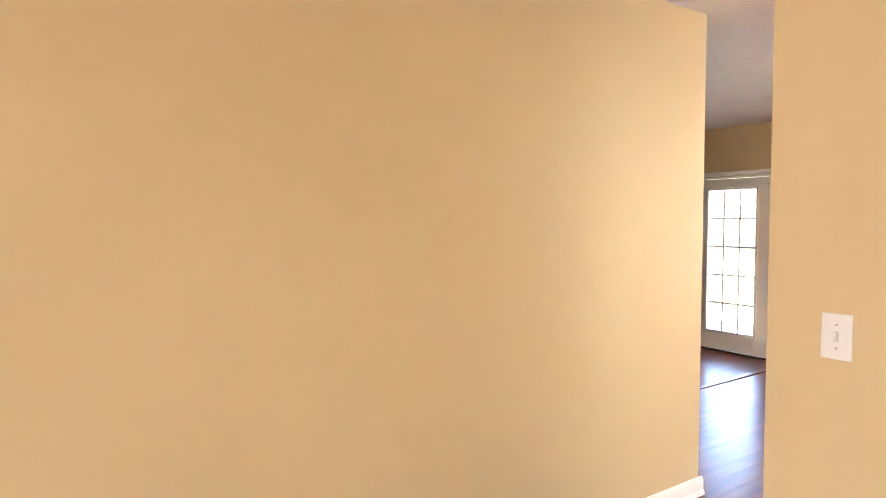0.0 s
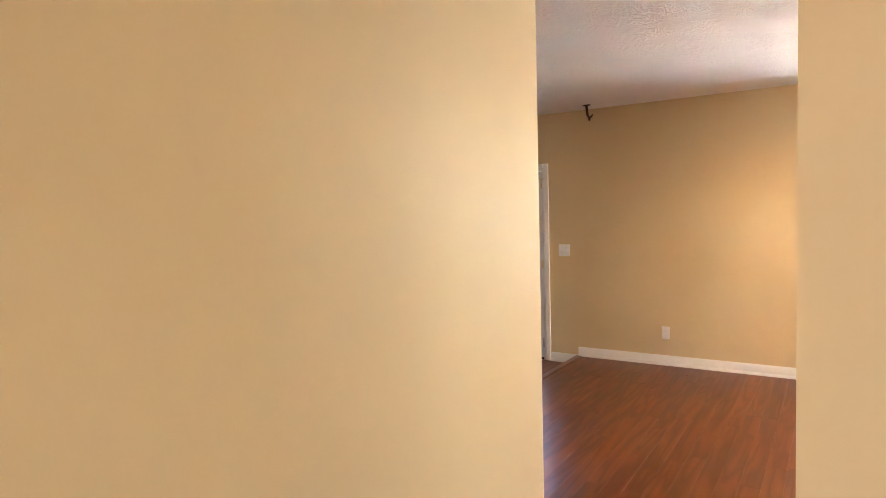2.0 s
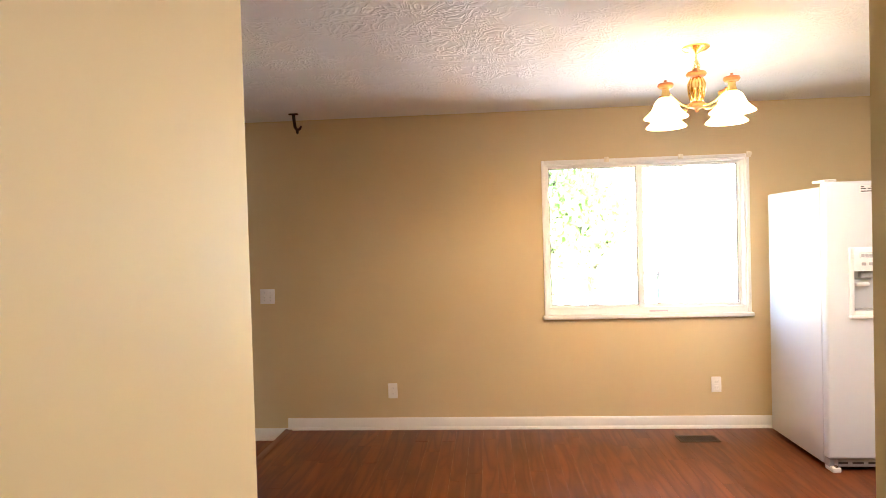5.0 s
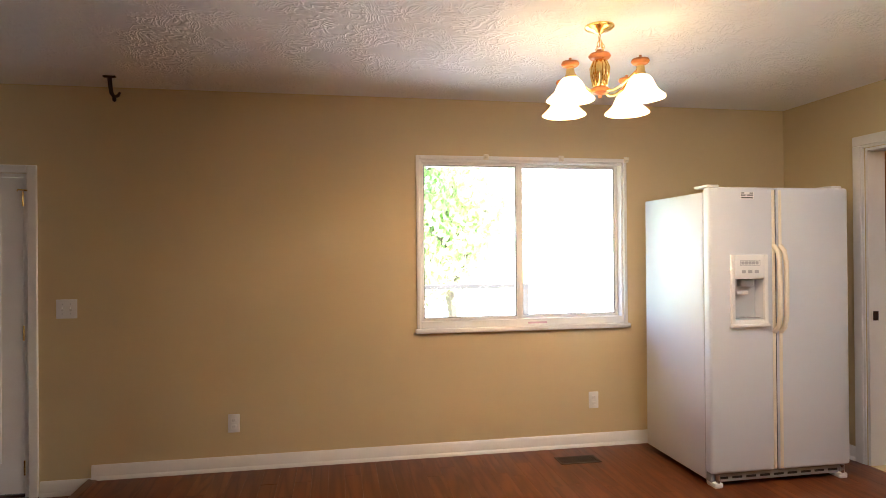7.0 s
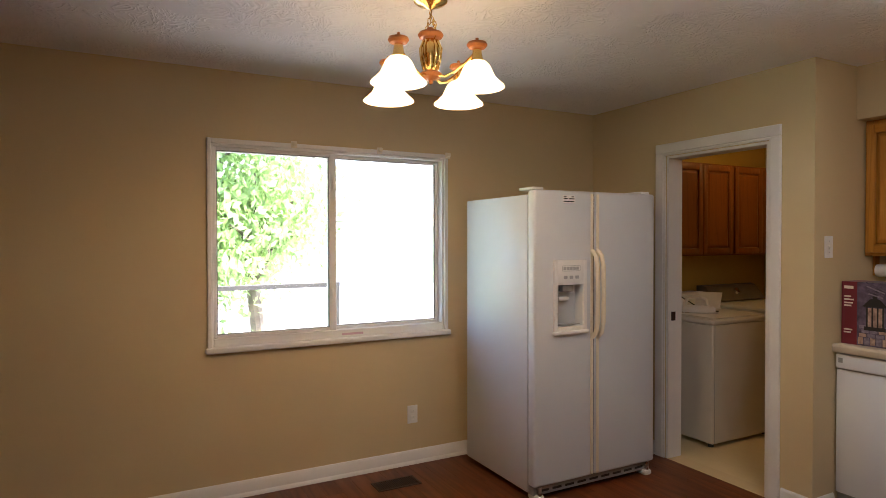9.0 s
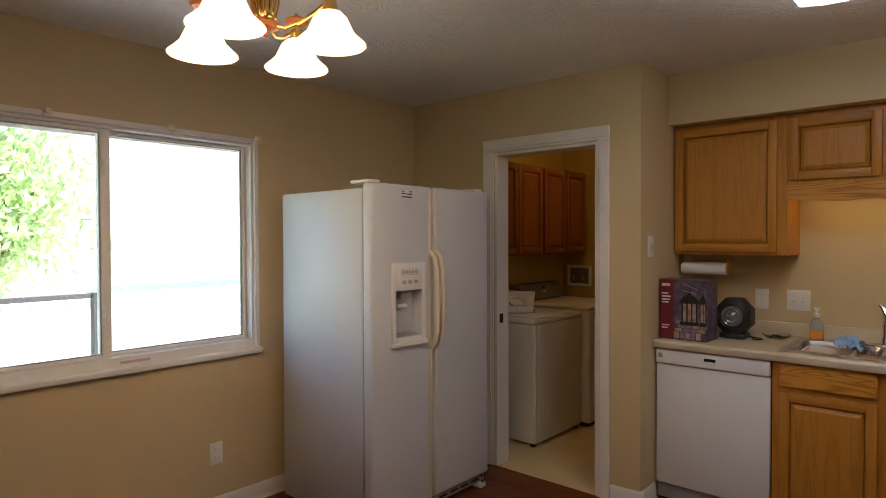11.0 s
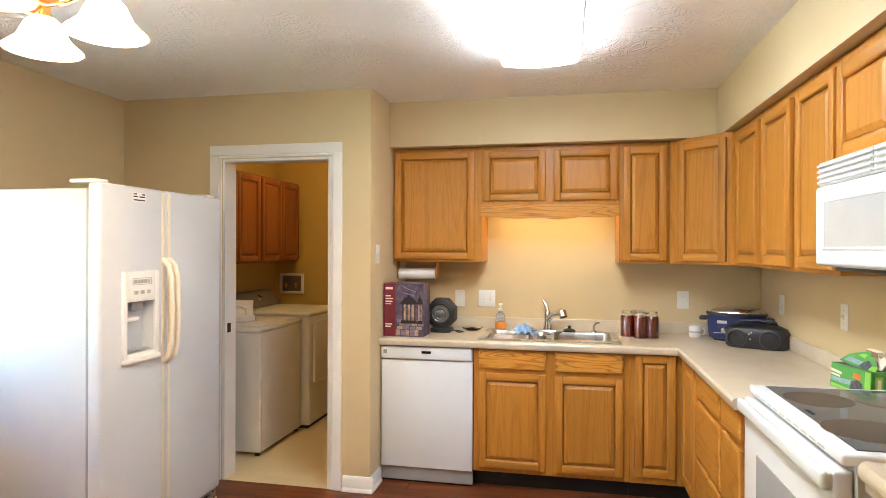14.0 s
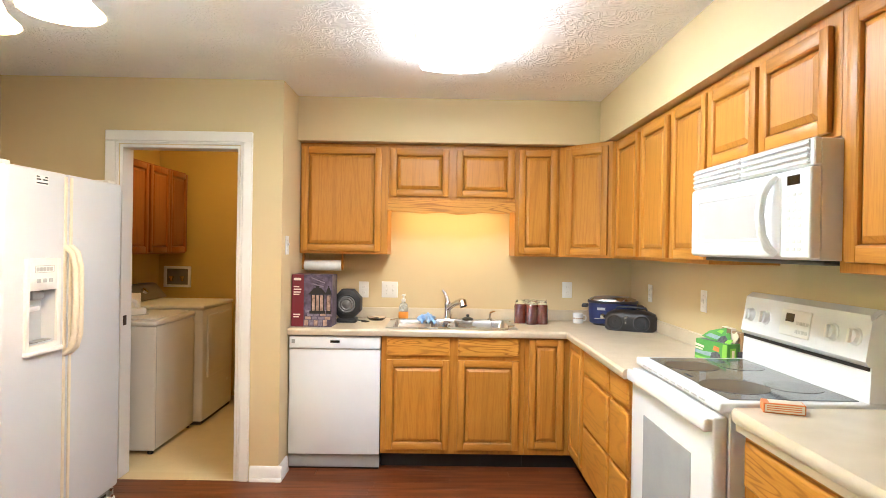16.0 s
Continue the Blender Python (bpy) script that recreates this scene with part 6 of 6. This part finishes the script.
# on the washer: a clothes iron with its cord, and a folded white paper
ir = thing("clothes_iron", at(-5.42, 2.79, 0.9182, 40), "white clothes iron with a dark cord", "iron")
part("soleplate", slab([(-0.12, -0.05), (0.02, -0.055), (0.13, 0.0), (0.02, 0.055), (-0.12, 0.05)], 0.0, 0.008), M_STEEL, ir)
part("body", slab([(-0.115, -0.045), (0.02, -0.05), (0.115, 0.0), (0.02, 0.05), (-0.115, 0.045)], 0.0085, 0.055, bevel=0.018, seg=3), M_PLASTIC, ir)
part("handle", tube([(0.06, 0, 0.048), (0.045, 0, 0.10), (0.0, 0, 0.120), (-0.08, 0, 0.112), (-0.105, 0, 0.050)], 0.014, 10), M_PLASTIC, ir)
part("cord", tube([(-0.10, 0, 0.10), (-0.15, 0.03, 0.13), (-0.10, 0.12, 0.09), (0.02, 0.13, 0.012), (0.08, 0.08, 0.005), (0.14, 0.10, 0.005)], 0.004, 6), M_BLACK, ir)
pp = thing("folded_paper", at(-5.60, 3.10, 0.9182, 25), "folded white instruction paper on the washer", "paper")
part("sheet", slab([(-0.10, -0.07), (0.10, -0.07), (0.10, 0.07), (-0.10, 0.07)], 0.0, 0.002), M_PAPER, pp)
part("raised_sheet", slab([(-0.10, 0.0), (0.10, 0.0), (0.10, 0.15), (-0.10, 0.15)], 0.0, 0.002), M_PAPER, pp, m=Matrix.Translation((0, 0.0, 0.003)) @ Matrix.Rotation(radians(55), 4, "X"))

# ---- outdoors ----
GZ = -0.45
struct("ground", slab([(-900, -900), (WX - 0.16, -900), (WX - 0.16, 900), (-900, 900)], GZ - 0.3, GZ), M_GRASS, "mown lawn running to the horizon", "ground")
struct("driveway", boxm(-26.0, -7.2, -1.2, 60.0, GZ, GZ + 0.03), M_CONC, "pale concrete driveway beside the lawn", "driveway")
struct("road", boxm(-29.5, -26.01, -60.0, 60.0, GZ, GZ + 0.02), M_ASPHALT, "dark asphalt road past the driveway", "road")
dk = thing("deck", at(-7.5, -3.5, GZ), "weathered grey wooden deck outside the glazed door", "deck")
part("frame", boxm(-9.0, WX - 0.17, -5.6, -1.6, GZ, LOW - 0.06), M_DECK, dk, world=True)
for i in range(21):
    xx = -9.0 + i * 0.141
    part("board", boxm(xx, xx + 0.133, -5.62, -1.58, LOW - 0.059, LOW - 0.03, 0.003), M_DECK, dk, world=True)
rl = thing("deck_railing", at(-8.95, -3.5, LOW), "wooden deck railing darkened against the outdoor glare", "railing")
for yy in (-5.55, -4.45, -3.36, -1.66, -0.36, 1.06):
    part("post", boxm(-8.99, -8.90, yy - 0.045, yy + 0.045, LOW - 0.03 if yy < -1.6 else GZ + 0.03, LOW + 1.08, 0.006), M_RAIL_DARK, rl, world=True)
for zz in (0.42, 1.05):
    part("rail", boxm(-8.965, -8.925, -5.55, 1.06, LOW + zz - 0.025, LOW + zz + 0.025, 0.004), M_RAIL_DARK, rl, world=True)
hs = thing("house", at(-34, 4, GZ), "pale sided neighbouring house with a grey roof", "house")
part("wall", boxm(-38, -31, -7, 8, GZ, GZ + 2.9), M_SIDING, hs, world=True)
bm = bmesh.new()
v = [bm.verts.new(p) for p in ((-39, -7.8, GZ + 2.8), (-30.2, -7.8, GZ + 2.8), (-34.5, -7.8, GZ + 4.9), (-39, 8.8, GZ + 2.8), (-30.2, 8.8, GZ + 2.8), (-34.5, 8.8, GZ + 4.9))]
for f in ((0, 1, 2), (5, 4, 3), (1, 4, 5, 2), (0, 2, 5, 3), (0, 3, 4, 1)):
    bm.faces.new([v[i] for i in f])
bmesh.ops.split_edges(bm, edges=bm.edges)
part("roof", bm, M_ROOF, hs, world=True)
for yy in (-4.5, -0.5, 4.0):
    wi = part("window", boxm(-30.99, -30.93, yy - 0.7, yy + 0.7, GZ + 1.0, GZ + 2.2), M_FENCE, hs, world=True)
    part("pane", boxm(-30.935, -30.92, yy - 0.6, yy + 0.6, GZ + 1.1, GZ + 2.1), M_SIDING, wi, world=True)
ev = thing("eave", at(WX - 0.5, 0, 2.2), "white ribbed roof eave above the dining window", "eave")
part("soffit_panel", boxm(WX - 0.75, WX - 0.161, -6.7, 4.4, 2.16, 2.19), M_FENCE, ev, world=True)
# ribs take the dark roof grey to draw the soffit's shaded grooves
for i in range(37):
    yy = -6.6 + i * 0.3
    part("rib", boxm(WX - 0.75, WX - 0.161, yy - 0.008, yy + 0.008, 2.145, 2.1595), M_ROOF, ev, world=True)
part("fascia", boxm(WX - 0.78, WX - 0.7505, -6.7, 4.4, 2.08, 2.32, 0.004), M_FENCE, ev, world=True)


def tree(x, y, h, spread, seed, leaves, low=0.14):
    rnd = random.Random(seed)
    t = thing("tree", at(x, y, GZ), "young deciduous tree with light green leaves", "tree", "garden trees")
    bm = tube([(0, 0, 0), (0.05, 0.02, h * 0.2), (0.0, -0.04, h * 0.4), (0.06, 0.0, h * 0.65), (0.0, 0.05, h * 0.9)], [0.16, 0.12, 0.10, 0.07, 0.02], 10)
    ends = []
    for i in range(14):
        z = h * (low + (0.80 - low) * i / 14)
        a = i * 2.4
        rr = spread * (0.55 + 0.45 * rnd.random()) * (1.0 - 0.35 * i / 14)
        e = Vector((rr * math.cos(a), rr * math.sin(a), z + h * 0.16 + 0.2 * rnd.random()))
        mid = Vector((rr * 0.5 * math.cos(a + 0.15), rr * 0.5 * math.sin(a + 0.15), z + h * 0.11))
        tube([(0, 0, z), mid, e], [0.05, 0.032, 0.010], 6, bm)
        ends += [e, mid.lerp(e, 0.6), mid]
    part("trunk", bm, M_BARK, t, "grey-brown trunk and limbs")
    vs, fs = [], []
    for i in range(leaves):
        c = rnd.choice(ends) + Vector((rnd.gauss(0, 0.32), rnd.gauss(0, 0.32), rnd.gauss(0, 0.26)))
        q = Euler((rnd.uniform(0, 6.3), rnd.uniform(0, 6.3), rnd.uniform(0, 6.3))).to_matrix()
        s = rnd.uniform(0.04, 0.085)
        b0 = len(vs)
        for p in ((-1.0, 0, 0), (-0.2, -0.55, 0.08), (1.1, 0, 0), (-0.2, 0.55, 0.08)):
            vs.append(c + q @ (Vector(p) * s))
        fs += [(b0, b0 + 1, b0 + 2), (b0, b0 + 2, b0 + 3)]
    me = bpy.data.meshes.new("crown")
    me.from_pydata(vs, [], fs)
    me.materials.append(M_LEAF)
    part("crown", me, None, t, "loose light green crown")


tree(-12.2, 0.0, 5.2, 2.2, 3, 14000)
tree(-11.6, 0.7, 2.9, 1.1, 5, 4200, 0.44)
tree(-17.5, -3.4, 6.0, 2.6, 8, 12000)

# ---- floor planks ----
PW, PL = 0.1005, 1.22
PLANKS = {}


def plank_mesh(length, width):
    key = (round(length, 2), round(width, 3))
    if key not in PLANKS:
        bm = bmesh.new()
        c = 0.0004
        lo = [bm.verts.new(p) for p in ((0, 0, -0.012), (length, 0, -0.012), (length, width, -0.012), (0, width, -0.012))]
        md = [bm.verts.new(p) for p in ((0, 0, -c), (length, 0, -c), (length, width, -c), (0, width, -c))]
        hi = [bm.verts.new(p) for p in ((c, c, 0), (length - c, c, 0), (length - c, width - c, 0), (c, width - c, 0))]
        for a, d in ((lo, md), (md, hi)):
            for i in range(4):
                bm.faces.new((a[i], a[(i + 1) % 4], d[(i + 1) % 4], d[i]))
        bm.faces.new(hi)
        PLANKS[key] = mesh_of("plank", bm, M_PLANK, False)
    return PLANKS[key]


floor_ob = bpy.data.objects["floor"]
prng = random.Random(11)
yy = STEP_Y + 0.031
while yy < 2.40:
    wd = PW - 0.0004
    right = P_X if yy < E_Y - 0.1 else -2.30
    # the row at the laundry wall is ripped to width as far as the jog
    runs = [(WX + 0.001, right, wd)]
    if yy + wd > DOOR_Y:
        runs = [(JOG_X + 0.001, right, min(wd, 2.47 - yy))]
        if yy < DOOR_Y - 0.01:
            runs.append((WX + 0.001, JOG_X, DOOR_Y - yy))
    for xa, xb, width in runs:
        first = 0.2 + 1.0 * prng.random()
        while xa < xb - 0.02:
            ln = min(first, xb - xa)
            first = PL
            ob = part("plank", plank_mesh(ln - 0.0004, width), None, floor_ob)
            ob.location = (xa, yy, 0.0)
            xa += ln
    yy += PW
